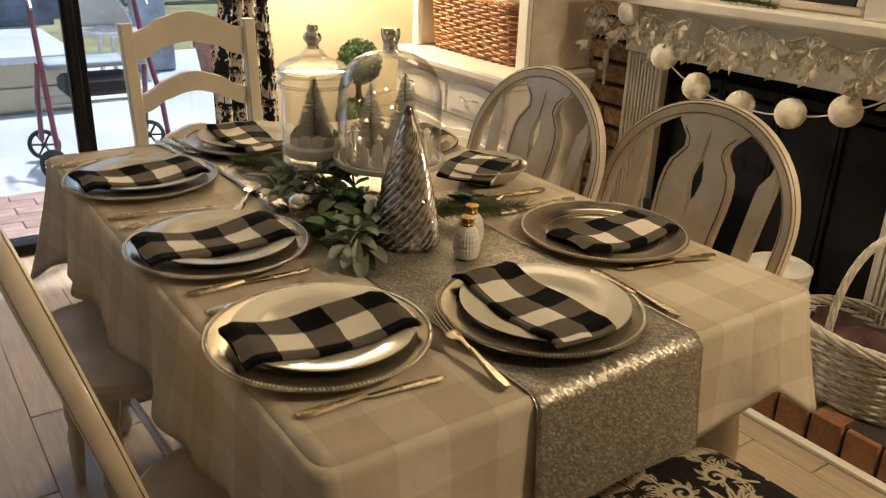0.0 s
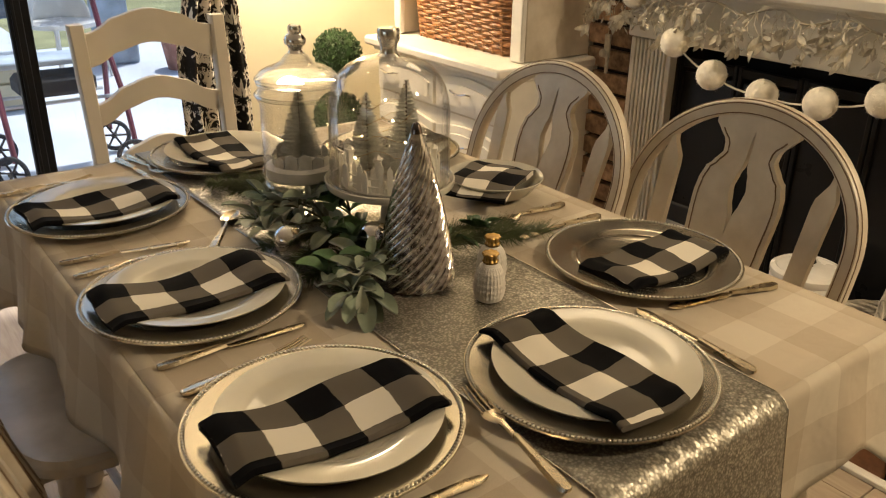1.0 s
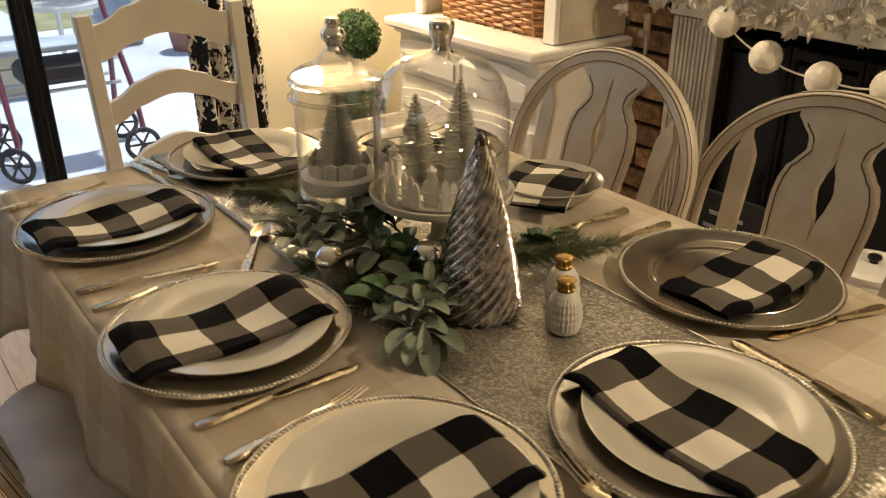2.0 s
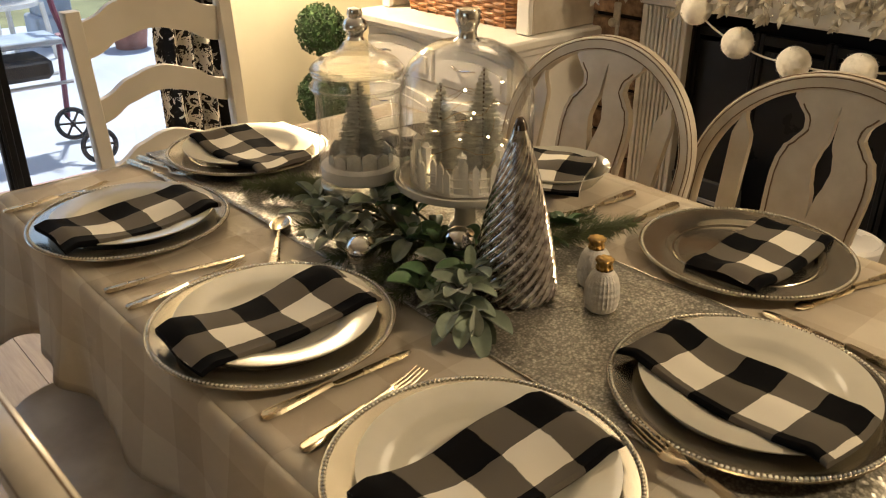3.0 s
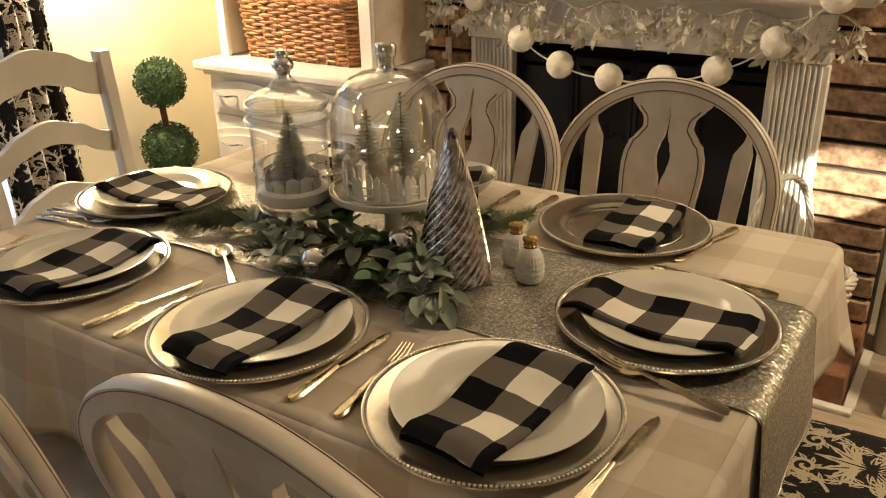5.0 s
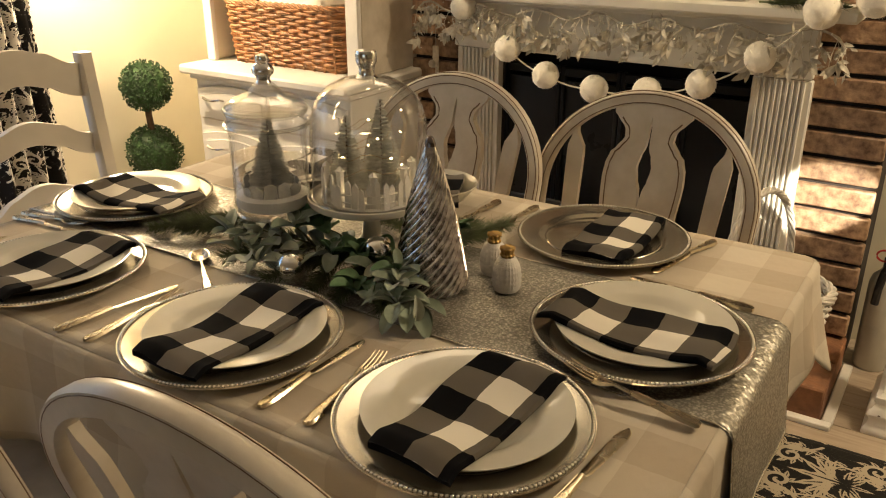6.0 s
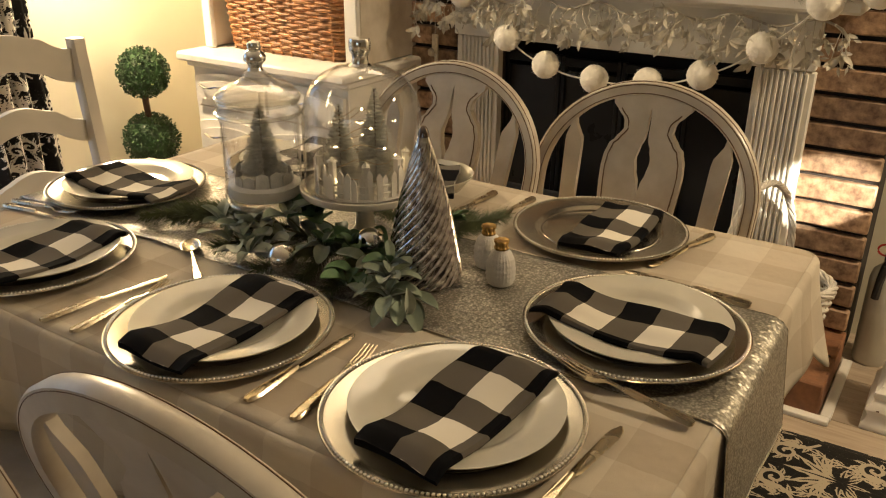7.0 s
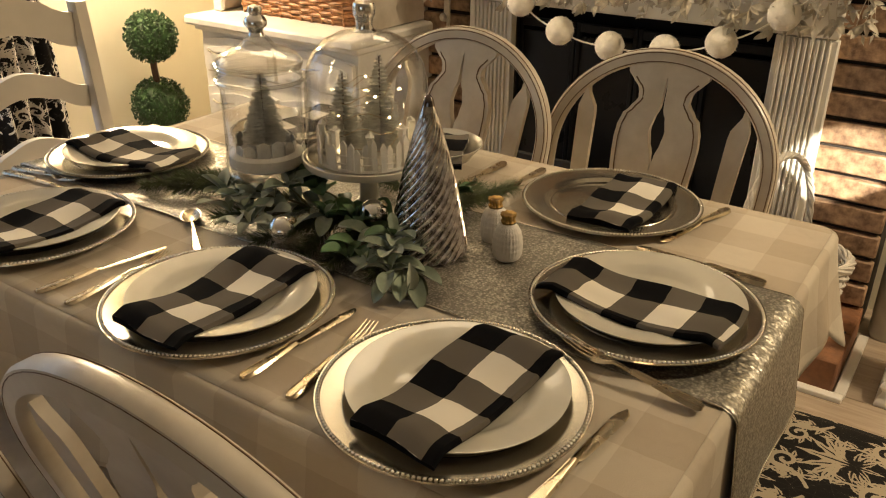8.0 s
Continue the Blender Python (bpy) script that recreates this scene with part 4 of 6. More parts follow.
wk = thing("wicker_basket", "brown rectangular wicker basket on the hutch counter", "basket", pose(1.40, 2.03, 0.803))
ring = rounded(0.165, 0.28, 0.05)
g = Geo()
weave(g, ring, 0.015, 0.215, 17, 34, 0.006, 0.0065, 0.022)
part("weave", g, WICKER, wk)
g = Geo()
for i in range(34):
    x, y = ring((2 * i + 1) / 68, 0)
    x2, y2 = ring((2 * i + 1) / 68, 0.022)
    g.tube([(x, y, 0.0), (x2, y2, 0.23)], 0.005, 5)
part("cane_frame", g, WICKER, wk)
g = Geo()
for k in range(3):
    g.tube([(*ring(i / 120, 0.022 + 0.005 * math.sin(i * 1.1 + 2.1 * k)), 0.228 + 0.007 * math.cos(i * 1.1 + 2.1 * k)) for i in range(120)], 0.0065, 5, True)
part("rim", g, WICKER, wk)
part("base", Geo().prism([ring(i / 60, -0.004) for i in range(60)], 0.0, 0.014), WICKER, wk)
for dy, h, yaw in ((0.10, 0.20, 8), (-0.06, 0.205, -5)):
    g = Geo()
    for k in range(3):
        g.sheet(lambda u, v, k=k: (0.12 * (2 * v - 1), 0.085 * (2 * u - 1), 0.02 * k + 0.022 * (1 - (2 * v - 1) ** 6) * (1 - (2 * u - 1) ** 6) + 0.003 * math.sin(9 * u + 3 * k)), 14, 14)
    thing("folded_cloth", "folded white linen cloth lying in the wicker basket", "linen", pose(1.40, 2.03 + dy, 0.803 + h - 0.02, 0, 0, yaw), g=g, mat=LINEN, group="linen in the basket")

# ---- topiary ----
top = thing("topiary", "double-ball boxwood topiary in a pot in the corner", "topiary", pose(1.05, 2.62, 0.0))
part("pot", Geo().lathe([(0.0, 0.0), (0.085, 0.0), (0.095, 0.01), (0.115, 0.24), (0.125, 0.25), (0.125, 0.275), (0.11, 0.275), (0.1, 0.255), (0.0, 0.255)], 32), GREY_PAINT, top)
part("trunk", Geo().tube([(0, 0, 0.25), (0.004, -0.003, 0.45), (-0.003, 0.003, 0.58), (0, 0, 0.70)], 0.013, 8), BARK, top)
for z, r in ((0.70, 0.100), (0.425, 0.112)):
    q = random.Random(int(z * 100))
    g = Geo().ball((0, 0, 0), r * 0.86, 20, 14, 0.06, q)
    for k in range(1500):
        d = Vector((q.gauss(0, 1), q.gauss(0, 1), q.gauss(0, 1))).normalized()
        c = d * r * q.uniform(0.86, 1.04)
        a = (d + Vector((q.gauss(0, 0.7), q.gauss(0, 0.7), q.gauss(0, 0.7)))).normalized()
        b = a.cross(d)
        b = b.normalized() if b.length > 1e-3 else a.orthogonal().normalized()
        L, W = q.uniform(0.010, 0.017), q.uniform(0.004, 0.0065)
        h = a.cross(b) * 0.002
        g.add([c - a * L * 0.5, c + b * W + h, c + a * L * 0.5, c - b * W + h, c - h], [(0, 1, 4), (1, 2, 4), (2, 3, 4), (3, 0, 4)])
    part("foliage_ball", g, BOXWOOD, top, m=pose(0, 0, z))

# ---- chairs ----
def lean_y(z):
    return 0.20 + 0.28 * (z - 0.45)


def oval_chair(m, label):
    """A chair with a hooped back; it faces -y, its back stands at +y."""
    ch = thing("oval_back_chair", label, "chair", m, group="oval-back chairs round the table")
    seat = [(0.225 * math.copysign(abs(math.cos(a)) ** 0.55, math.cos(a)), 0.21 * math.copysign(abs(math.sin(a)) ** 0.55, math.sin(a))) for a in (2 * math.pi * i / 40 for i in range(40))]
    g = Geo()
    lv_ = [(0.0, 0.425), (0.95, 0.425), (1.0, 0.434), (1.0, 0.452), (0.96, 0.462), (0.5, 0.458), (0.0, 0.456)]
    g.sheet(lambda u, v: (seat[int(round(u * 40)) % 40][0] * lv_[int(round(v * 6))][0], seat[int(round(u * 40)) % 40][1] * lv_[int(round(v * 6))][0], lv_[int(round(v * 6))][1]), 40, 6)
    part("seat", g, CREAM, ch)
    path = []
    for i in range(9):
        z = 0.44 + 0.32 * i / 9
        path.append((-(0.209 + 0.036 * math.sin(math.pi / 2 * i / 9)), lean_y(z), z))
    for i in range(33):
        a = math.pi * i / 32
        z = 0.76 + 0.217 * math.sin(a)
        path.append((-0.245 * math.cos(a), lean_y(z), z))
    path += [(-x, y, z) for x, y, z in path[:9]][::-1]
    sec = [(-0.016, -0.008), (-0.012, -0.014), (0.012, -0.014), (0.016, -0.008), (0.016, 0.008), (0.012, 0.014), (-0.012, 0.014), (-0.016, 0.008)]
    hoop = part("hoop", Geo().sweep(path, sec, (0, 1, -0.0)), CREAM, ch)
    for off in (-0.010, 0.009):
        ln = []
        for i, p in enumerate(path):
            a, b = Vector(path[max(0, i - 1)]), Vector(path[min(len(path) - 1, i + 1)])
            s = (b - a).normalized().cross(Vector((0, 1, 0)))
            ln.append(Vector(p) + s * off)
        for face in ((-0.0138, 0.0138) if off > 0 else (-0.0138,)):
            part("groove", Geo().tube([p + Vector((0, face, 0)) for p in ln], 0.0013 if face < 0 else 0.0008, 4), GLAZE, hoop, "brown antiqued groove")
    rim_ = []
    for i, p in enumerate(path):
        a, b = Vector(path[max(0, i - 1)]), Vector(path[min(len(path) - 1, i + 1)])
        rim_.append(Vector(p) + (b - a).normalized().cross(Vector((0, 1, 0))) * 0.0156 + Vector((0, -0.009, 0)))
    part("edge_line", Geo().tube(rim_, 0.0012, 4), GLAZE, hoop, "brown worn edge")
    rows_ = [(0.963, 0.090, 0.0), (0.938, 0.087, 0.0), (0.922, 0.071, 0.0022), (0.907, 0.057, 0.0034), (0.887, 0.055, 0.0034), (0.869, 0.068, 0.0050), (0.850, 0.084, 0.0125), (0.825, 0.091, 0.0175), (0.800, 0.093, 0.0130), (0.776, 0.092, 0.0050), (0.752, 0.090, 0.0016), (0.733, 0.088, 0.0), (0.62, 0.079, 0.0), (0.458, 0.068, 0.0)]
    # finer rows for a smooth outline
    zs = [rows_[0][0] + (rows_[-1][0] - rows_[0][0]) * i / 60 for i in range(61)]

    def val(z, k):
        for a, b in zip(rows_, rows_[1:]):
            if b[0] <= z <= a[0] + 1e-9:
                s = (a[0] - z) / (a[0] - b[0])
                s = s * s * (3 - 2 * s)
                return a[k] + (b[k] - a[k]) * s
        return rows_[-1][k]
    g = Geo()
    for sg in (-1, 1):
        v, f = [], []
        for z in zs:
            w, h = val(z, 1), max(val(z, 2), 0.0)
            y = lean_y(z)
            for x in (sg * h, sg * w):
                v += [(x, y - 0.008, z), (x, y + 0.008, z)]
        for i in range(60):
            o, p = 4 * i, 4 * i + 4
            f += [(o, o + 2, p + 2, p), (o + 1, p + 1, p + 3, o + 3), (o + 2, o + 3, p + 3, p + 2), (o, p, p + 1, o + 1)]
        f += [(0, 1, 3, 2), (240, 242, 243, 241)]
        g.add(v, f)
    spl = part("splat", g, CREAM, ch)
    for sg in (-1, 1):
        g = Geo()
        for side in (-0.0085,):
            g.tube([(sg * (val(z, 1) - 0.010), lean_y(z) + side, z) for z in zs[4:58]], 0.0016, 4)
        part("groove", g, GLAZE, spl, "brown antiqued groove")
        g = Geo()
        xt, xb = 0.178, 0.150
        v, f = [], []
        sl = [(0.908, 0.0045, 0), (0.880, 0.006, 0.12), (0.852, 0.019, 0.28), (0.835, 0.020, 0.34), (0.70, 0.018, 0.6), (0.458, 0.015, 1.0)]
        for z, w, s in sl:
            xc = sg * (xt + (xb - xt) * s)
            y = lean_y(z)
            v += [(xc - w, y - 0.007, z), (xc + w, y - 0.007, z), (xc + w, y + 0.007, z), (xc - w, y + 0.007, z)]
        for i in range(len(sl) - 1):
            for k in range(4):
                f.append((4 * i + k, 4 * i + (k + 1) % 4, 4 * i + 4 + (k + 1) % 4, 4 * i + 4 + k))
        f += [(0, 1, 2, 3), tuple(range(4 * len(sl) - 4, 4 * len(sl)))]
        part("side_slat", g.add(v, f), CREAM, ch)
    prof = [(0.013, 0.0), (0.016, 0.06), (0.020, 0.14), (0.015, 0.17), (0.022, 0.20), (0.024, 0.30), (0.018, 0.35), (0.023, 0.37), (0.023, 0.43)]
    lg = to_mesh("leg", Geo().lathe(prof, 14), CREAM)
    for x, y in ((-0.17, -0.15), (0.17, -0.15), (-0.16, 0.15), (0.16, 0.15)):
        part("leg", lg, CREAM, ch, m=pose(x, y, 0, math.degrees(-0.05 if y > 0 else 0.05) * -1, 0, 0))
    part("stretcher", Geo().tube([(-0.17, -0.15, 0.18), (-0.165, 0.15, 0.18)], 0.010, 8).tube([(0.17, -0.15, 0.18), (0.165, 0.15, 0.18)], 0.010, 8).tube([(-0.167, 0, 0.18), (0.167, 0, 0.18)], 0.010, 8), CREAM, ch)
    return ch


oval = oval_chair(pose(0.350, 0.413, 0, 0, 0, -90), "cream antiqued oval-back chair with vase-shaped splat, fireplace side")
tagged(copy_thing(oval, pose(0.296, 0.901, 0, 0, 0, -92)), "cream antiqued oval-back chair pushed in beside the hutch")
for y, x, yaw in ((0.345, -0.378, 91), (1.03, -0.403, 92)):
    tagged(copy_thing(oval, pose(x, y, 0, 0, 0, yaw)), "cream antiqued oval-back chair on the window side of the table")


def ladder_chair():
    ch = thing("ladder_back_chair", "white painted ladder-back chair at the head of the table", "chair", pose(-0.045, 1.60, 0))
    for sx in (-1, 1):
        pts_ = [(sx * 0.165, 0.02, 0.0), (sx * 0.165, -0.005, 0.45), (sx * 0.168, 0.0, 0.75), (sx * 0.172, 0.035, 1.045)]
        part("back_post", Geo().sweep(pts_, [(-0.014, -0.017), (0.014, -0.017), (0.017, -0.012), (0.017, 0.012), (0.014, 0.017), (-0.014, 0.017), (-0.017, 0.012), (-0.017, -0.012)], (0, 1, 0)), TONED_WHITE, ch)
    for zt, ht, rise in ((1.022, 0.078, 0.048), (0.856, 0.052, 0.052), (0.705, 0.05, 0.056), (0.56, 0.045, 0.05)):
        v, f, n = [], [], 32
        for i in range(n + 1):
            s = 2 * i / n - 1
            up = rise * (0.5 + 0.5 * math.cos(math.pi * min(1, abs(s) * 1.04))) ** 0.8 + 0.006 * math.exp(-((abs(s) - 0.55) / 0.12) ** 2)
            z1, z0 = zt + up, zt - ht + up * 0.95
            y = 0.014 + 0.085 * (zt - 0.75) - 0.012 * (1 - s * s) * -1
            for z in (z0, z1):
                v += [(0.158 * s, y - 0.009, z), (0.158 * s, y + 0.009, z)]
        for i in range(n):
            o, p = 4 * i, 4 * i + 4
            f += [(o, p, p + 2, o + 2), (o + 1, o + 3, p + 3, p + 1), (o + 2, p + 2, p + 3, o + 3), (o, o + 1, p + 1, p)]
        f += [(0, 2, 3, 1), (4 * n, 4 * n + 1, 4 * n + 3, 4 * n + 2)]
        part("slat", Geo().add(v, f), TONED_WHITE, ch)
    part("seat", Geo().box((0, -0.20, 0.44), (0.40, 0.40, 0.03), 0.01), TONED_WHITE, ch)
    lg = to_mesh("leg", Geo().lathe([(0.014, 0), (0.02, 0.2), (0.02, 0.43)], 12), TONED_WHITE)
    for sx in (-0.165, 0.165):
        part("leg", lg, TONED_WHITE, ch, m=pose(sx, -0.37, 0))
    return ch


ladder_chair()

stool = thing("upholstered_stool", "stool with black and beige damask seat at the table end", "stool", pose(0.085, -0.175, 0.0))


def cushion(u, v):
    a, b = 2 * u - 1, 2 * v - 1
    e = (1 - abs(a) ** 8) * (1 - abs(b) ** 8)
    return (0.25 * a * (1 - 0.05 * b * b), 0.25 * b * (1 - 0.05 * a * a), 0.438 + 0.058 * max(0, e) ** 0.30)


seat_pad = part("seat_cushion", Geo().sheet(cushion, 340, 340, lambda u, v: (0.56 * u + 0.03, 0.56 * v)), DAMASK_SEAT, stool)
weave_pattern(seat_pad.data, 0.118, 0.35, 0.7)
part("seat_frame", Geo().box((0, 0, 0.413), (0.47, 0.47, 0.05), 0.008), CREAM, stool)
for x in (-0.2, 0.2):
    for y in (-0.2, 0.2):
        part("leg", Geo().lathe([(0.015, 0), (0.022, 0.2), (0.024, 0.39)], 12, (x, y, 0)), CREAM, stool)

# ---- table ----
HX, Y1 = 0.485, 1.452
table = thing("dining_table", "dining table hidden under its cloth, on turned legs", "table")
part("tabletop", Geo().box((0, Y1 / 2, 0.745), (2 * HX - 0.012, Y1 - 0.012, 0.03), 0.008), CREAM, table)
part("apron", Geo().box((0, Y1 / 2, 0.69), (0.80, 1.26, 0.08), 0.004), CREAM, table)
tl = to_mesh("leg", Geo().lathe([(0.022, 0.0), (0.03, 0.02), (0.024, 0.06), (0.036, 0.2), (0.042, 0.42), (0.03, 0.50), (0.044, 0.52), (0.044, 0.56), (0.036, 0.57), (0.04, 0.73)], 20), CREAM)
for x in (-0.41, 0.41):
    for y in (0.09, Y1 - 0.09):
        part("leg", tl, CREAM, table, m=pose(x, y, 0))


def edge_point(s):
    """A place on the table's rounded edge and the outward way there; s in metres round from the near right corner."""
    rad = 0.035
    sx, sy = HX - rad, Y1 / 2 - rad
    arc = math.pi * rad / 2
    seg = [2 * sy, arc, 2 * sx, arc] * 2
    d = s % sum(seg)
    for k in range(8):
        if d <= seg[k] or k == 7:
            break
        d -= seg[k]
    q, side = k // 2, k % 2
    nrm = [(1, 0), (0, 1), (-1, 0), (0, -1)][q]
    if side == 0:
        base = [(HX, -sy), (sx, Y1 / 2), (-HX, sy), (-sx, -Y1 / 2)][q]
        dr = [(0, 1), (-1, 0), (0, -1), (1, 0)][q]
        return (base[0] + dr[0] * d, base[1] + dr[1] * d + Y1 / 2), nrm, sum(seg)
    cx, cy = [(sx, sy), (-sx, sy), (-sx, -sy), (sx, -sy)][q]
    a = q * math.pi / 2 + d / rad
    return (cx + rad * math.cos(a), cy + rad * math.sin(a) + Y1 / 2), (math.cos(a), math.sin(a)), sum(seg)


def corner_near(p):
    """1 at a table corner, falling to 0 away from it."""
    d = min(math.hypot(p[0] - cx, p[1] - cy) for cx in (-HX, HX) for cy in (0, Y1))
    return math.exp(-(d / 0.075) ** 2)


EDGE = 0.013


def skirt(s, t):
    """The hanging cloth: t runs from the table's edge to the hem."""
    (x, y), (nx, ny), total = edge_point(s)
    k = corner_near((x, y))
    far = math.exp(-((x + HX) ** 2 + (y - Y1) ** 2) / 0.018)
    drop = 0.205 + 0.03 * k + 0.085 * far + 0.008 * math.sin(s * 5.1) - (0.045 * math.exp(-((abs(x) - 0.35) / 0.07) ** 2) if ny < -0.5 else 0)
    calm = (0.08 + 0.92 * min(1, max(0, abs(x) - 0.24) / 0.2)) if abs(ny) > 0.9 else 0.75
    fold = calm * (0.5 + 0.5 * math.sin(s * 15 + 1.9 * math.sin(s * 4.3))) * 0.045 + 0.010 * math.sin(s * 37 + 2 * math.sin(s * 7)) * calm
    d = drop * t
    arc = EDGE * math.pi / 2
    if d < arc:
        rim, fall = EDGE * math.sin(d / EDGE) - EDGE, EDGE * (1 - math.cos(d / EDGE))
    else:
        rim, fall = 0.0, EDGE + d - arc
    s_ = max(0.0, (d - arc) / drop)
    out = rim + 0.004 + (0.010 + fold + 0.035 * k + 0.03 * far) * s_ ** 1.25
    return (x + nx * out, y + ny * out, TOP - fall), (x + nx * d, y + ny * d)


total = edge_point(0)[2]
g = Geo()
g.sheet(lambda u, v: ((2 * u - 1) * (HX - EDGE + 0.0045), EDGE - 0.0045 + v * (Y1 - 2 * EDGE + 0.009), TOP + 0.0006 * math.sin(19 * u + 3 * v) + 0.0006 * math.sin(23 * v)), 40, 60, lambda u, v: ((2 * u - 1) * HX, v * Y1))
# trim the square top to the rounded edge by pulling its corners in
for i, p in enumerate(g.v):
    RR = 0.035 - EDGE + 0.0045
    ax, ay = abs(p[0]) - (HX - 0.035), abs(p[1] - Y1 / 2) - (Y1 / 2 - 0.035)
    if ax > 0 and ay > 0:
        r = math.hypot(ax, ay)
        if r > RR:
            kx, ky = RR / r, RR / r
            g.v[i] = (math.copysign(HX - 0.035 + ax * kx, p[0]), Y1 / 2 + math.copysign(Y1 / 2 - 0.035 + ay * ky, p[1] - Y1 / 2), p[2])
NS = 620
g.sheet(lambda u, v: skirt(u * total, v ** 1.6)[0], NS, 20, lambda u, v: skirt(u * total, v ** 1.6)[1])
cloth = thing("tablecloth", "beige and ivory buffalo-check tablecloth with hanging folds", "tablecloth", g=g, mat=CLOTH)
mod = cloth.modifiers.new("thick", "SOLIDIFY")
mod.thickness, mod.offset = 0.0015, -1

# ---- runner ----
RUN = TOP + 0.0035


def runner_at(u, v):
    d = -0.182 + v * (Y1 + 0.382)
    x = (2 * u - 1) * 0.167
    wob = 0.0012 * math.sin(31 * v + 5 * u) + 0.0010 * math.sin(17 * u + 60 * v)
    e = EDGE + 0.004
    if d < e:
        h = e - d
        arc = e * math.pi / 2
        if h < arc:
            return (x, e - e * math.sin(h / e) - 0.010 * h / arc, RUN - e * (1 - math.cos(h / e)) + wob * (1 - h / arc))
        h -= arc
        return (x * (1 + 0.05 * h), -0.010 - 0.10 * h - 0.012 * h * math.sin(9 * u), RUN - e - h * 0.99)
    if d > Y1:
        h = d - Y1
        return (x, Y1 + 0.022 + 0.35 * h, RUN - h * 0.94)
    return (x, d + (0.022 * max(0, 1 - (Y1 - d) / 0.05)), RUN + wob)


g = Geo().sheet(runner_at, 26, 320, lambda u, v: (0.334 * u, 1.852 * v))
run = thing("table_runner", "silver sequin table runner hanging over the table end", "table runner")
rn = part("sequin_cloth", g, SEQUIN, run)
mod = rn.modifiers.new("thick", "SOLIDIFY")
mod.thickness, mod.offset = 0.0012, -1
g = Geo()
for i in range(70):
    p = runner_at(i / 69, 0.0)
    g.ball(p, 0.0022, 6, 4)
part("beaded_hem", g, BEAD, run, "bright beaded hem")
for u in (0.0, 1.0):
    part("side_hem", Geo().tube([Vector(runner_at(u, i / 160)) + Vector((0, 0, 0.0006)) for i in range(161)], 0.0007, 5), BEAD, run, "thin stitched silver hem")

# ---- place settings ----
CH = TOP + 0.0015
charger = thing("charger_plate", "round silver charger plate with a beaded rim", "charger", pose(-0.337, 0.281, CH), group="silver chargers on the table")
part("dish", Geo().lathe([(0.0, 0.002), (0.10, 0.002), (0.108, 0.005), (0.118, 0.0125), (0.125, 0.0145), (0.158, 0.0165), (0.165, 0.0175), (0.1655, 0.0155), (0.158, 0.0135), (0.122, 0.010), (0.106, 0.0005), (0.0, 0.0)], 96), SILVER, charger)
g = Geo()
for i in range(172):
    a = 2 * math.pi * i / 172
    g.ball((0.1605 * math.cos(a), 0.1605 * math.sin(a), 0.0172), 0.0029, 7, 5)
part("beaded_rim", g, BEAD, charger, "row of bright beads")
part("ridge", Geo().tube([(0.110 * math.cos(i * math.pi / 48), 0.110 * math.sin(i * math.pi / 48), 0.0072) for i in range(96)], 0.0016, 5, True), SILVER, charger)
for x, y in ((-0.337, 0.684), (-0.342, 1.136), (-0.004, 0.175), (0.333, 0.374), (-0.012, 1.318), (0.328, 1.14)):
    copy_thing(charger, pose(x, y, CH + (0.003 if abs(x) < 0.1 else 0), 0, 0, 37 * x + 91 * y))

plate = thing("dinner_plate", "white glazed dinner plate standing in a silver charger", "plate", pose(-0.331, 0.279, CH + 0.0085), group="white dinner plates",
              g=Geo().lathe([(0.0, 0.004), (0.078, 0.004), (0.086, 0.007), (0.095, 0.0135), (0.104, 0.0155), (0.132, 0.0205), (0.1345, 0.0205), (0.134, 0.0185), (0.10, 0.011), (0.084, 0.0), (0.0, 0.0)], 96), mat=PORCELAIN)
for x, y, dz in ((-0.332, 0.681, 0), (-0.337, 1.133, 0), (0.0, 0.171, 0.003), (-0.009, 1.316, 0.003), (0.328, 1.138, 0)):
    copy_thing(plate, pose(x, y, CH + 0.0085 + dz, rng.uniform(-0.6, 0.6), rng.uniform(-0.6, 0.6), 0))


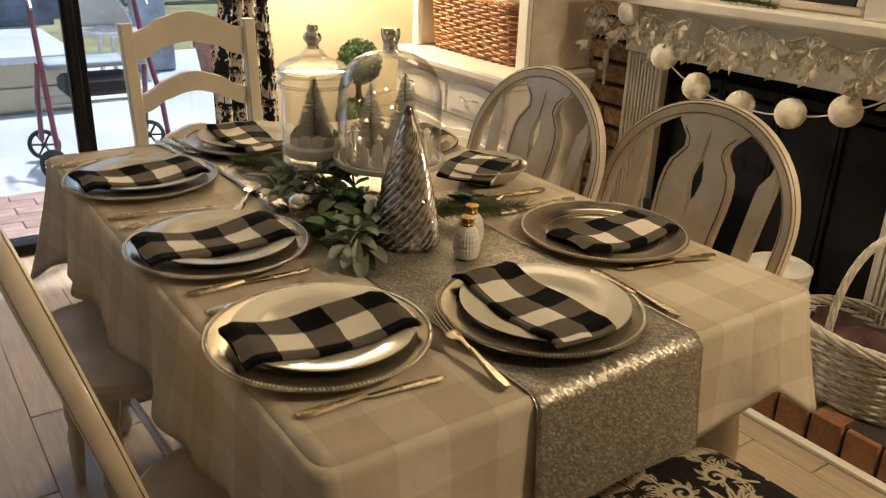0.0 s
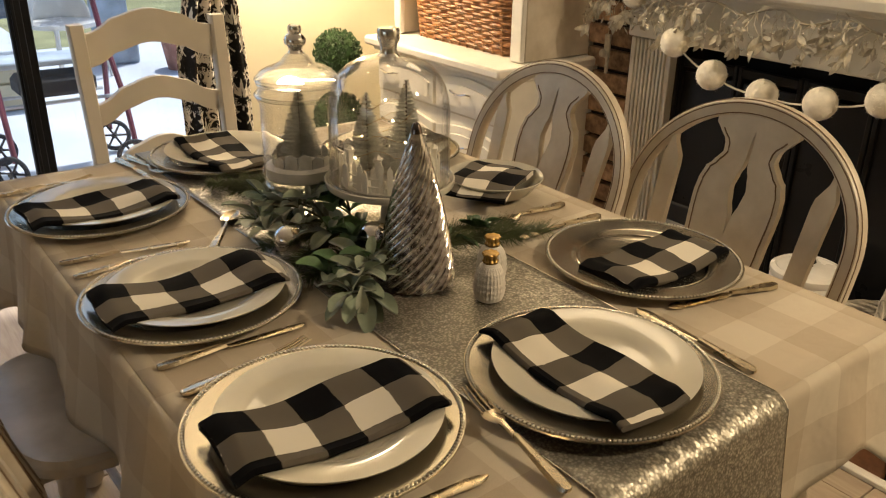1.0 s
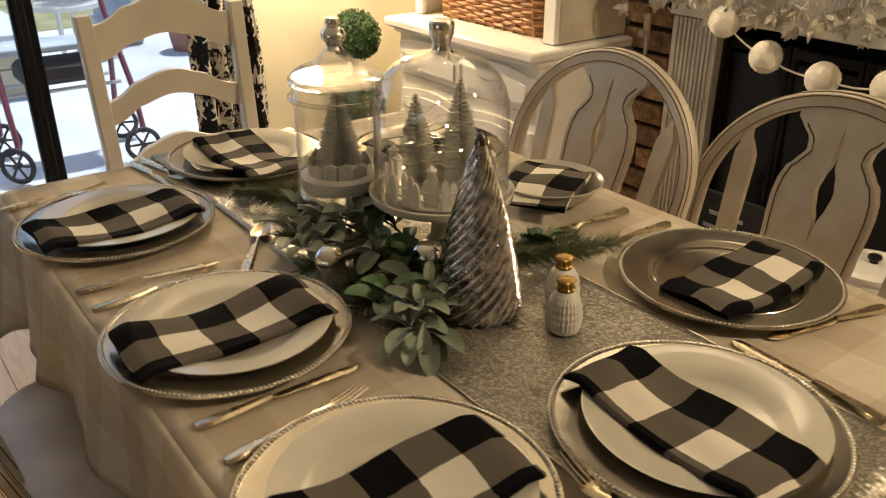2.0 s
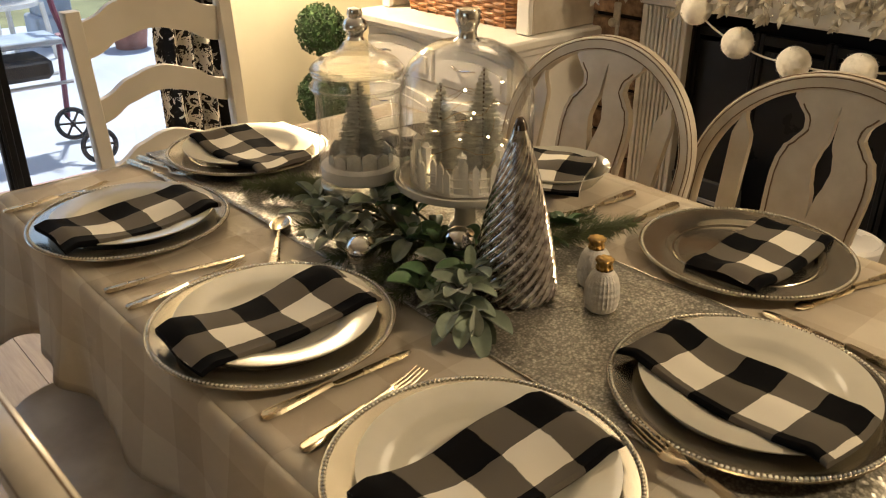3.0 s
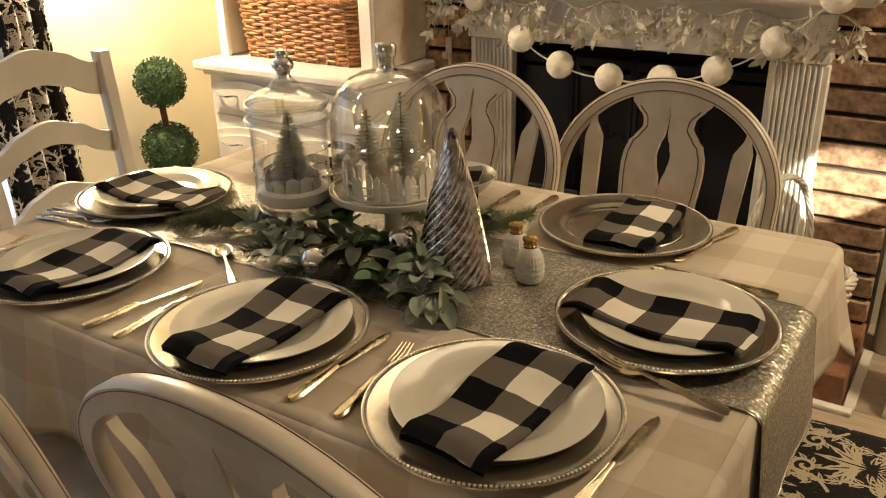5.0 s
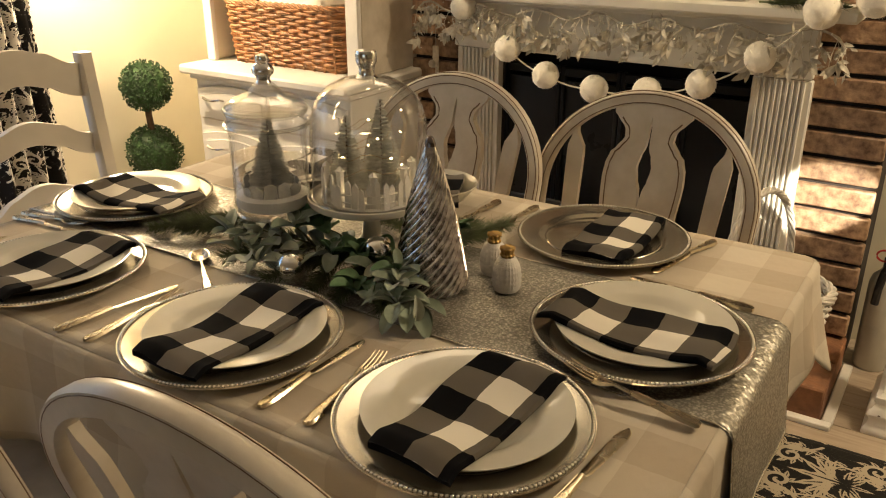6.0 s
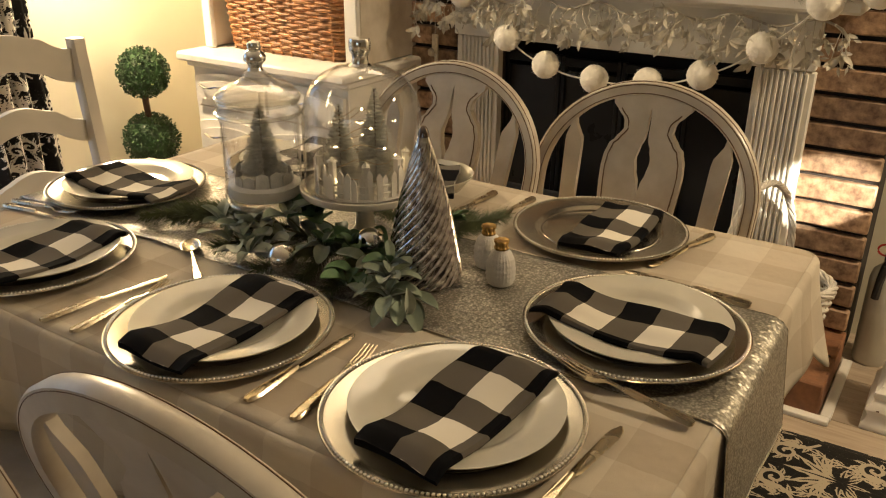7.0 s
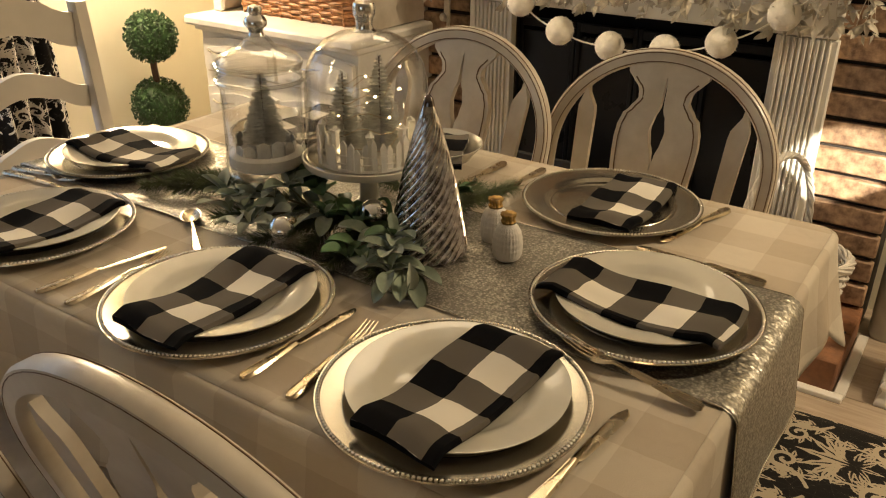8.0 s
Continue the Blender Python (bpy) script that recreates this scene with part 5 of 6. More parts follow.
def napkin(m, length, width, label, sag=0.014, thick=0.013, bend=0.0, seed=0):
    """A folded check napkin along x, its thick fold at -y; the ends ride up on the plate's rim."""
    q = random.Random(seed)
    ph = q.uniform(0, 6)
    h = thick
    sec, arc = [], 0.0
    loop = [(width / 2, 0.0)] + [(width / 2 - width * i / 12, h * 0.72 + 0.0015 * math.sin(i * 0.9 + ph)) for i in range(13)]
    for i in range(1, 6):
        a = math.pi * i / 6
        loop.append((-width / 2 - h * 0.62 * math.sin(a), h * 0.36 + h * 0.42 * math.cos(a)))
    loop += [(-width / 2 + width * i / 6, 0.0) for i in range(6)]
    n = len(loop)
    lens = [0.0]
    for a, b in zip(loop, loop[1:] + loop[:1]):
        lens.append(lens[-1] + math.hypot(b[0] - a[0], b[1] - a[1]))
    g = Geo()
    nu = 44

    def at(u, v):
        k = min(int(round(v * n)), n)
        y, z = loop[k % n]
        x = (u - 0.5) * length
        e = abs(2 * u - 1)
        lift = sag * min(1.0, (e / 0.82)) ** 2.2 - 0.004 * max(0, e - 0.86) / 0.14
        y2 = y * (1 - 0.03 * math.sin(5 * u + ph)) + bend * (e * e - 0.3) + 0.002 * math.sin(11 * u + ph)
        puff = 0.0025 * math.sin(8.5 * u + ph + 30 * y) * (1 if z > 0.001 else 0)
        return (x + 0.003 * math.sin(40 * y + ph), y2, z * (1 - 0.25 * e ** 6) + lift + puff)
    g.sheet(at, nu, n, lambda u, v: (u * length, lens[min(int(round(v * n)), n)] - h * 0.72))
    for u in (0, nu):
        ends = [g.v[u * (n + 1) + k] for k in range(n)]
        g.add(ends, [tuple(range(n))], [(u * length / nu + (0.004 if u == 0 else -0.004), width * 0.4)] * n)
    return thing("napkin", label, "napkin", m, g=g, mat=NAPKIN, group="black check napkins")


LBL = "black and white buffalo-check napkin folded across a plate"
NZ = CH + 0.0165
napkin(pose(-0.341, 0.270, NZ, 0, 0, -2), 0.264, 0.112, LBL, bend=-0.004, seed=1)
napkin(pose(-0.347, 0.677, NZ, 0, 0, 1), 0.268, 0.118, LBL, bend=-0.004, seed=2)
napkin(pose(-0.350, 1.112, NZ, 0, 0, 3), 0.266, 0.122, LBL, bend=-0.004, seed=3)
napkin(pose(-0.024, 0.172, NZ + 0.003, 0, 0, -92), 0.268, 0.108, LBL, bend=-0.006, seed=4)
napkin(pose(-0.026, 1.286, NZ + 0.003, 0, 0, -91), 0.280, 0.116, LBL, bend=0.004, seed=5)
napkin(pose(0.330, 1.135, NZ, 0, 0, 178), 0.26, 0.11, LBL, seed=6)
napkin(pose(0.340, 0.354, CH + 0.005, 0, 0, 2), 0.252, 0.108, "black and white check napkin folded on a bare charger", sag=0.010, thick=0.018, seed=7)

bowl = thing("salad_bowl", "small white bowl on the tablecloth under a napkin", "bowl", pose(0.347, 0.780, TOP + 0.0015),
             g=Geo().lathe([(0.0, 0.004), (0.045, 0.004), (0.07, 0.018), (0.095, 0.042), (0.099, 0.046), (0.0995, 0.044), (0.075, 0.014), (0.05, 0.0), (0.0, 0.0)], 64), mat=PORCELAIN)
napkin(pose(0.340, 0.776, TOP + 0.045, 0, 0, 208), 0.215, 0.13, "black and white check napkin draped over a small bowl", sag=-0.012, thick=0.012, seed=9)


# ---- cutlery, each along +x from its handle's end ----
def bar(pts_, widths, thick, z0=0.0):
    """A flat bar of changing width: points (x, z) along it."""
    g = Geo()
    v, f = [], []
    for (x, z), w in zip(pts_, widths):
        v += [(x, -w, z0 + z), (x, -w * 0.6, z0 + z + thick), (x, w * 0.6, z0 + z + thick), (x, w, z0 + z)]
    for i in range(len(pts_) - 1):
        for k in range(4):
            f.append((4 * i + k, 4 * i + (k + 1) % 4, 4 * i + 4 + (k + 1) % 4, 4 * i + 4 + k))
    f += [(0, 1, 2, 3), tuple(range(4 * len(pts_) - 4, 4 * len(pts_)))]
    return g.add(v, f)


def handle_bar():
    return bar([(0, 0.001), (0.004, 0.001), (0.02, 0.001), (0.06, 0.002), (0.095, 0.004)], [0.004, 0.0085, 0.0095, 0.006, 0.004], 0.0045)


def edge_lines():
    g = Geo()
    for sg in (-1, 1):
        g.tube([(0.004, sg * 0.0055, 0.0056), (0.02, sg * 0.0068, 0.0056), (0.06, sg * 0.0042, 0.0066), (0.09, sg * 0.003, 0.0085)], 0.0009, 4)
    return g


def make_knife():
    k = thing("table_knife", "polished steel table knife on the tablecloth", "knife", pose(0, 0, 0), group="cutlery")
    hb = part("handle", handle_bar(), STEEL, k)
    part("beaded_edge", edge_lines(), STEEL, hb)
    part("blade", bar([(0.094, 0.004), (0.105, 0.003), (0.15, 0.0025), (0.19, 0.002), (0.205, 0.002), (0.214, 0.002)], [0.0035, 0.007, 0.0085, 0.0095, 0.008, 0.002], 0.0014), STEEL, k)
    return k


def make_fork():
    k = thing("table_fork", "polished steel table fork on the tablecloth", "fork", pose(0, 0, 0), group="cutlery")
    hb = part("handle", handle_bar(), STEEL, k)
    part("beaded_edge", edge_lines(), STEEL, hb)
    part("neck", bar([(0.094, 0.004), (0.118, 0.006), (0.128, 0.004), (0.138, 0.002), (0.146, 0.0025)], [0.0035, 0.004, 0.010, 0.0125, 0.0125], 0.002), STEEL, k)
    for i in range(4):
        y = -0.0098 + 0.00653 * i
        part("tine", Geo().tube([(0.145, y, 0.0035), (0.165, y, 0.005), (0.190, y * 0.95, 0.0105)], [0.0018, 0.0016, 0.0008], 6), STEEL, k)
    return k


def make_spoon():
    k = thing("spoon", "polished steel spoon on the tablecloth", "spoon", pose(0, 0, 0), group="cutlery")
    hb = part("handle", handle_bar(), STEEL, k)
    part("beaded_edge", edge_lines(), STEEL, hb)
    part("neck", bar([(0.094, 0.004), (0.118, 0.007), (0.124, 0.007)], [0.0035, 0.003, 0.004], 0.002), STEEL, k)
    g = Geo()
    g.sheet(lambda u, v: (0.148 - 0.028 * math.cos(math.pi * u) * 1.0, 0.0185 * math.sin(math.pi * u) ** 0.8 * (2 * v - 1), 0.0095 - 0.008 * math.sin(math.pi * u) * (1 - (2 * v - 1) ** 2)), 16, 10)
    b = part("bowl", g, STEEL, k)
    mod_ = b.modifiers.new("thick", "SOLIDIFY")
    mod_.thickness = 0.001
    return k


CZ = TOP + 0.0015


def laid(ob, a, b):
    """The pose of a piece whose handle ends at a and which points at b."""
    return pose(a[0], a[1], CZ + 0.001 + (0.003 if abs(a[0]) < 0.17 else 0), -7, 0, math.degrees(math.atan2(b[1] - a[1], b[0] - a[0])))


knife, fork, spoon = make_knife(), make_fork(), make_spoon()
knife.matrix_basis = laid(knife, (-0.452, 0.520), (-0.252, 0.515))
for a, b in (((-0.470, 0.931), (-0.260, 0.900)), ((-0.452, 0.118), (-0.240, 0.100)), ((0.183, 0.052), (0.195, 0.27)), ((0.445, 0.189), (0.30, 0.225)), ((0.437, 0.568), (0.25, 0.575)), ((-0.215, 1.45), (-0.195, 1.25))):
    copy_thing(knife, laid(knife, a, b))
fork.matrix_basis = laid(fork, (-0.449, 0.443), (-0.282, 0.462))
for a, b in (((-0.466, 0.862), (-0.29, 0.872)), ((0.425, 0.655), (0.26, 0.655)), ((-0.49, 1.335), (-0.30, 1.342)), ((-0.19, 1.46), (-0.17, 1.30))):
    copy_thing(fork, laid(fork, a, b))
# this fork leans on the charger's rim
copy_thing(fork, pose(-0.189, 0.027, CZ + 0.0045, 0, -5.6, 86))
spoon.matrix_basis = laid(spoon, (-0.245, 0.838), (-0.150, 0.965))

# ---- centrepiece ----
def fine_rows(prof, n):
    """More points along a turned outline."""
    return [(a[0] + (b[0] - a[0]) * i / n, a[1] + (b[1] - a[1]) * i / n) for a, b in zip(prof, prof[1:]) for i in range(n)] + [prof[-1]]


cone = thing("mercury_glass_tree", "silver mercury-glass cone tree with swirled ribs", "ornament", pose(-0.025, 0.537, RUN + 0.001, 0, 0, 20))
OUT = [(0.050, 0.0), (0.058, 0.006), (0.0595, 0.016), (0.057, 0.035), (0.053, 0.06), (0.047, 0.095), (0.040, 0.13), (0.032, 0.165), (0.0235, 0.20), (0.015, 0.23), (0.0095, 0.246)]
part("ribbed_body", Geo().lathe(fine_rows(OUT, 14), 200, (0, 0, 0), 20, 0.085, -390.0, 0.10), MERCURY, cone)
part("tip", Geo().lathe([(0.0098, 0.244), (0.0085, 0.252), (0.0062, 0.2585), (0.003, 0.2622), (0.0004, 0.263)], 24), MERCURY_DARK, cone, "tip with dark reflections put into its colour")

for x, y, h, rot in ((0.032, 0.422, 0.062, 0), (0.080, 0.474, 0.060, 40)):
    sh = thing("salt_shaker", "small white ribbed ceramic shaker with a gold stopper", "shaker", pose(x, y, RUN + 0.001, 0, 0, rot), group="shakers")
    outl = fine_rows([(0.018, 0.0), (0.0215, 0.003), (0.0240, 0.014), (0.0245, 0.026), (0.0225, 0.042), (0.0185, 0.053), (0.012, h)], 7)
    n = 96
    g = Geo()

    def knobbly(u, v):
        r, z = outl[int(round(v * (len(outl) - 1)))]
        a = 2 * math.pi * u
        r *= 1 + 0.045 * math.cos(13 * a + 330 * z) * math.cos(13 * a - 330 * z) * min(1, z / 0.006) * min(1, (h - z) / 0.01)
        return (r * math.cos(a), r * math.sin(a), z)
    part("body", g.sheet(knobbly, n, len(outl) - 1).lathe([(0.0005, 0.0), (0.018, 0.0002)], 24), CERAMIC, sh)
    q = random.Random(rot)
    g = Geo().lathe([(0.0095, h - 0.001), (0.0118, h + 0.003), (0.0095, h + 0.006), (0.0098, h + 0.009), (0.0112, h + 0.012), (0.0125, h + 0.0145), (0.0115, h + 0.016), (0.007, h + 0.0145), (0.0005, h + 0.015)], 48, (0, 0, 0), 8, 0.12, 160)
    part("stopper", g, GOLD, sh, "crumpled gold crown stopper")


def brush_tree(parent, c, height, radius, seed):
    """A bottle-brush tree: stiff bristles in tiers round a wire."""
    q = random.Random(seed)
    t = part("bottle_brush_tree", Geo().tube([(0, 0, 0), (0, 0, height)], 0.0016, 5).lathe([(0.0, 0), (0.009, 0), (0.008, 0.006), (0.0, 0.006)][1:3], 12), BARK, parent, m=pose(*c))
    g = Geo()
    tiers = int(height / 0.0072)
    for k in range(6000):
        tier = (q.randrange(tiers + 1) if q.random() < 0.8 else q.random() * tiers) / tiers
        if q.random() > 1.0 - 0.72 * tier:
            continue
        z = 0.010 + (height - 0.010) * tier + q.uniform(-0.0011, 0.0011)
        r = (0.004 + (radius - 0.004) * (1 - tier) ** 0.9) * q.uniform(0.62, 1.12)
        a = q.uniform(0, 2 * math.pi)
        d = Vector((math.cos(a), math.sin(a), q.uniform(0.10, 0.24)))
        s_ = Vector((-math.sin(a), math.cos(a), 0)) * 0.00062
        p = Vector((0, 0, z))
        w = Vector((0, 0, 0.0007))
        e = p + d * r
        g.add([p - s_, p + s_, p + w, e - s_ * 0.7, e + s_ * 0.7, e + w * 0.7], [(0, 1, 4, 3), (1, 2, 5, 4), (2, 0, 3, 5)])
    part("bristles", g, FROST, t)


jar = thing("apothecary_jar", "clear glass apothecary jar with a winter scene inside", "jar", pose(-0.045, 0.872, RUN + 0.001))
JB = 0.078
part("foot", Geo().lathe([(0.045, 0.0), (0.047, 0.004), (0.03, 0.012), (0.014, 0.03), (0.012, 0.05), (0.02, 0.062), (0.05, 0.070), (0.055, JB)], 48), GLASS, jar)
part("glass_body", Geo().lathe([(0.01, JB - 0.004), (0.055, JB - 0.004), (0.066, JB + 0.006), (0.0715, JB + 0.016), (0.0715, JB + 0.024), (0.0685, JB + 0.034), (0.0685, JB + 0.1), (0.0685, JB + 0.150), (0.0735, JB + 0.159), (0.0745, JB + 0.167), (0.069, JB + 0.178), (0.070, JB + 0.186), (0.0675, JB + 0.186), (0.0665, JB + 0.176), (0.072, JB + 0.166), (0.0665, JB + 0.150), (0.0665, JB + 0.034), (0.069, JB + 0.022), (0.064, JB + 0.008), (0.05, JB + 0.001)], 64), GLASS, jar)
lid = part("lid", Geo().lathe([(0.069, JB + 0.187), (0.0728, JB + 0.189), (0.0732, JB + 0.193), (0.070, JB + 0.199), (0.063, JB + 0.2055), (0.052, JB + 0.2115), (0.040, JB + 0.2155), (0.032, JB + 0.2185), (0.0265, JB + 0.224), (0.021, JB + 0.231), (0.0145, JB + 0.237), (0.013, JB + 0.234), (0.019, JB + 0.228), (0.0245, JB + 0.221), (0.031, JB + 0.2155), (0.040, JB + 0.2125), (0.052, JB + 0.2085), (0.062, JB + 0.2025), (0.067, JB + 0.196)], 64), GLASS, jar)
part("knob", Geo().lathe([(0.014, JB + 0.236), (0.0115, JB + 0.241), (0.013, JB + 0.247), (0.0185, JB + 0.252), (0.0195, JB + 0.259), (0.016, JB + 0.266), (0.0105, JB + 0.270), (0.0125, JB + 0.276), (0.0105, JB + 0.283), (0.002, JB + 0.286)], 28), CHROME, lid, "silvered glass knob")
def ring_tube(r, z, thick, n=72):
    return Geo().tube([(r * math.cos(2 * math.pi * i / n), r * math.sin(2 * math.pi * i / n), z) for i in range(n)], thick, 8, True)


part("shoulder_ring", ring_tube(0.0735, JB + 0.1645, 0.0036), THICK_GLASS, jar, "thick clear glass ring")
part("base_ring", ring_tube(0.0640, JB + 0.002, 0.0042), THICK_GLASS, jar, "thick clear glass ring")
part("mouth_ring", ring_tube(0.0705, JB + 0.185, 0.0024), THICK_GLASS, jar, "thick clear glass ring")
part("lid_rim", ring_tube(0.0722, JB + 0.1915, 0.0028), THICK_GLASS, lid, "thick clear glass rim")
part("snow", Geo().lathe([(0.0005, JB + 0.012), (0.060, JB + 0.012), (0.0655, JB + 0.016), (0.0655, JB + 0.034), (0.05, JB + 0.038), (0.02, JB + 0.042), (0.0005, JB + 0.043)], 40), SNOW, jar)
g = Geo()
for i in range(13):
    a = 2 * math.pi * i / 13
    c = (0.050 * math.cos(a), 0.050 * math.sin(a))
    t = Vector((-math.sin(a), math.cos(a), 0)) * 0.0112
    o = Vector((math.cos(a), math.sin(a), 0)) * 0.0015
    zt = JB + 0.061 + 0.006 * math.sin(5 * i)
    base = Vector((*c, JB + 0.03))
    ring_ = [base - t, base + t, Vector((*c, zt - 0.005)) + t, Vector((*c, zt)), Vector((*c, zt - 0.005)) - t]
    g.add([p - o for p in ring_] + [p + o for p in ring_], [(4, 3, 2, 1, 0), (5, 6, 7, 8, 9)] + [(k, (k + 1) % 5, 5 + (k + 1) % 5, 5 + k) for k in range(5)])
part("tin_fence", g, GALVANISED, jar)
brush_tree(jar, (0.0, 0.0, JB + 0.04), 0.134, 0.039, 3)

stand = thing("cake_stand", "white ceramic pedestal cake stand under a glass dome", "cake stand", pose(0.045, 0.715, RUN + 0.001))
PZ = 0.108
part("foot", Geo().lathe([(0.0, 0), (0.052, 0), (0.054, 0.005), (0.035, 0.015), (0.018, 0.035), (0.016, 0.065), (0.028, 0.095), (0.05, 0.100)], 40), PORCELAIN, stand)
part("plate", Geo().lathe([(0.0005, 0.098), (0.09, 0.100), (0.112, 0.102), (0.1145, 0.106), (0.1145, 0.114), (0.112, 0.115), (0.107, PZ), (0.0005, PZ)], 64), PORCELAIN, stand)
dome = thing("glass_cloche", "clear glass dome with a silvered knob over a winter scene", "cloche", pose(0.045, 0.715, RUN + 0.001 + PZ + 0.0008))
part("dome", Geo().lathe([(0.1045, 0.0), (0.1062, 0.0025), (0.105, 0.006), (0.1048, 0.08), (0.1045, 0.120), (0.1025, 0.143), (0.0965, 0.166), (0.0855, 0.186), (0.069, 0.2015), (0.048, 0.212), (0.030, 0.2165), (0.015, 0.219), (0.015, 0.2172), (0.030, 0.2146), (0.0475, 0.2100), (0.068, 0.1995), (0.0842, 0.1845), (0.095, 0.165), (0.101, 0.1425), (0.103, 0.12), (0.1032, 0.08), (0.103, 0.0)], 72), GLASS, dome)
part("knob", Geo().lathe([(0.021, 0.2165), (0.015, 0.221), (0.0135, 0.228), (0.0150, 0.236), (0.0185, 0.243), (0.0190, 0.257), (0.0170, 0.262), (0.003, 0.2635)], 12), CHROME, dome, "faceted silvered knob")

part("base_rim", ring_tube(0.1045, 0.0034, 0.0028), THICK_GLASS, dome, "thick clear glass rim")

scene_in = thing("winter_village", "white picket fence and frosted trees under the dome", "decoration", pose(0.045, 0.715, RUN + 0.001 + PZ + 0.0008))
brush_tree(scene_in, (-0.028, 0.028, 0.0), 0.150, 0.040, 5)
brush_tree(scene_in, (0.034, -0.002, 0.0), 0.170, 0.044, 6)
q = random.Random(12)
for i in range(24):
    a = math.radians(112 + 9.6 * i)
    rr = 0.083 + 0.004 * math.sin(2.1 * i)
    h = 0.050 + 0.006 * math.sin(1.7 * i) + q.uniform(-0.003, 0.003)
    w = q.uniform(0.0042, 0.0056)
    v = [(-w, 0), (w, 0), (w, h - 0.008), (0, h), (-w, h - 0.008)]
    part("picket", Geo().prism(v, -0.0016, 0.0016, 1), WHITE_PAINT, scene_in, m=pose(rr * math.cos(a), rr * math.sin(a), 0, 0, q.uniform(-3, 3), math.degrees(a) + 90))
for z in (0.012, 0.026):
    part("fence_rail", Geo().tube([(0.0815 * math.cos(math.radians(110 + 7 * i)), 0.0815 * math.sin(math.radians(110 + 7 * i)), z) for i in range(34)], 0.0016, 5), WHITE_PAINT, scene_in)
for i, a0 in enumerate((128, 176, 222, 268, 318)):
    a = math.radians(a0)
    h = 0.058 + 0.006 * (i % 2)
    part("gate_post", Geo().box((0, 0, h / 2), (0.010, 0.010, h), 0.001).box((0, 0, h + 0.002), (0.014, 0.014, 0.004), 0.001).lathe([(0.0075, h + 0.004), (0.0005, h + 0.011)], 4), WHITE_PAINT, scene_in, m=pose(0.077 * math.cos(a), 0.077 * math.sin(a), 0, 0, 0, a0))
part("snow_bed", Geo().lathe([(0.088, 0.0002), (0.086, 0.003), (0.06, 0.006), (0.03, 0.007), (0.0005, 0.007)], 40), SNOW, scene_in)
string = thing("fairy_lights", "warm fairy lights on a thin wire under the dome", "fairy lights", pose(0.045, 0.715, RUN + 0.001 + PZ + 0.0008))
pts = []
for i in range(90):
    a = i * 0.33
    z = 0.012 + 0.13 * i / 90 + 0.008 * math.sin(i * 1.3)
    r = (0.072 - 0.035 * i / 90) * (1 + 0.15 * math.sin(i * 0.77))
    pts.append((0.006 + r * math.cos(a), 0.008 + r * math.sin(a), z))
part("wire", Geo().tube(pts, 0.0005, 4), WIRE, string)
for i in range(4, 90, 6):
    part("bulb", Geo().ball((0, 0, 0), 0.0021, 8, 6), FAIRY, string, m=pose(*pts[i]))

# greenery round the stands
grn = thing("greenery_garland", "grey-green leafy garland with pine laid along the runner", "garland")


def ear_mesh(length, width, mat, curl, cup, wave):
    """A soft oval leaf along +x with a round tip, a sunk rib and cupped, faintly wavy edges."""
    g = Geo()

    def at(t, v):
        u = 1 - (1 - t) ** 1.7
        if u < 0.58:
            w = width * (0.10 + 0.90 * math.sin(math.pi / 2 * u / 0.58) ** 1.1)
        else:
            w = width * max(0.0, 1 - ((u - 0.58) / 0.42) ** 2.2) ** 0.55
        b = 2 * v - 1
        z = cup * w * b * b - 0.05 * w * math.exp(-(b / 0.22) ** 2) + 0.04 * width * math.sin(9 * u + 2 * b + wave) * b * b
        a = curl * u * u
        return (length * (u - 0.12 * a * a), w * b / 2, z + 0.25 * length * u * (1 - u) - 0.42 * length * a)
    g.sheet(at, 14, 8)
    top, faces = list(g.v), list(g.f)
    g.add([(x, y, z - 0.0011) for x, y, z in top], [q_[::-1] for q_ in faces])
    me = to_mesh("leaf", g, mat)
    me.set_sharp_from_angle(angle=radians(75))
    return me


EARS = [ear_mesh(0.056, 0.025, LEAF, 0.4, 0.25, 0.0), ear_mesh(0.064, 0.026, LEAF, 0.7, 0.18, 2.0), ear_mesh(0.048, 0.024, LEAF, 0.2, 0.30, 4.0), ear_mesh(0.056, 0.021, LEAF, 1.2, 0.22, 1.0)]
PALES = [ear_mesh(0.046, 0.019, LEAF_PALE, 0.8, 0.28, 3.0), ear_mesh(0.058, 0.027, LEAF_PALE, 0.4, 0.22, 1.5)]
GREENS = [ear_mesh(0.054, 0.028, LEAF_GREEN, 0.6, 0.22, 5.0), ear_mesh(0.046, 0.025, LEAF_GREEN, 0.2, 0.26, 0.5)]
q = random.Random(33)
stems = Geo()
needle = Geo()


def set_leaf(mesh, c, yaw, rise, twist, scale=1.0):
    part("leaf", mesh, LEAF, grn, m=Matrix.Translation(c) @ pose(0, 0, 0, 0, 0, yaw) @ pose(0, 0, 0, 0, -rise, 0) @ pose(0, 0, 0, twist, 0, 0) @ Matrix.Scale(scale, 4))


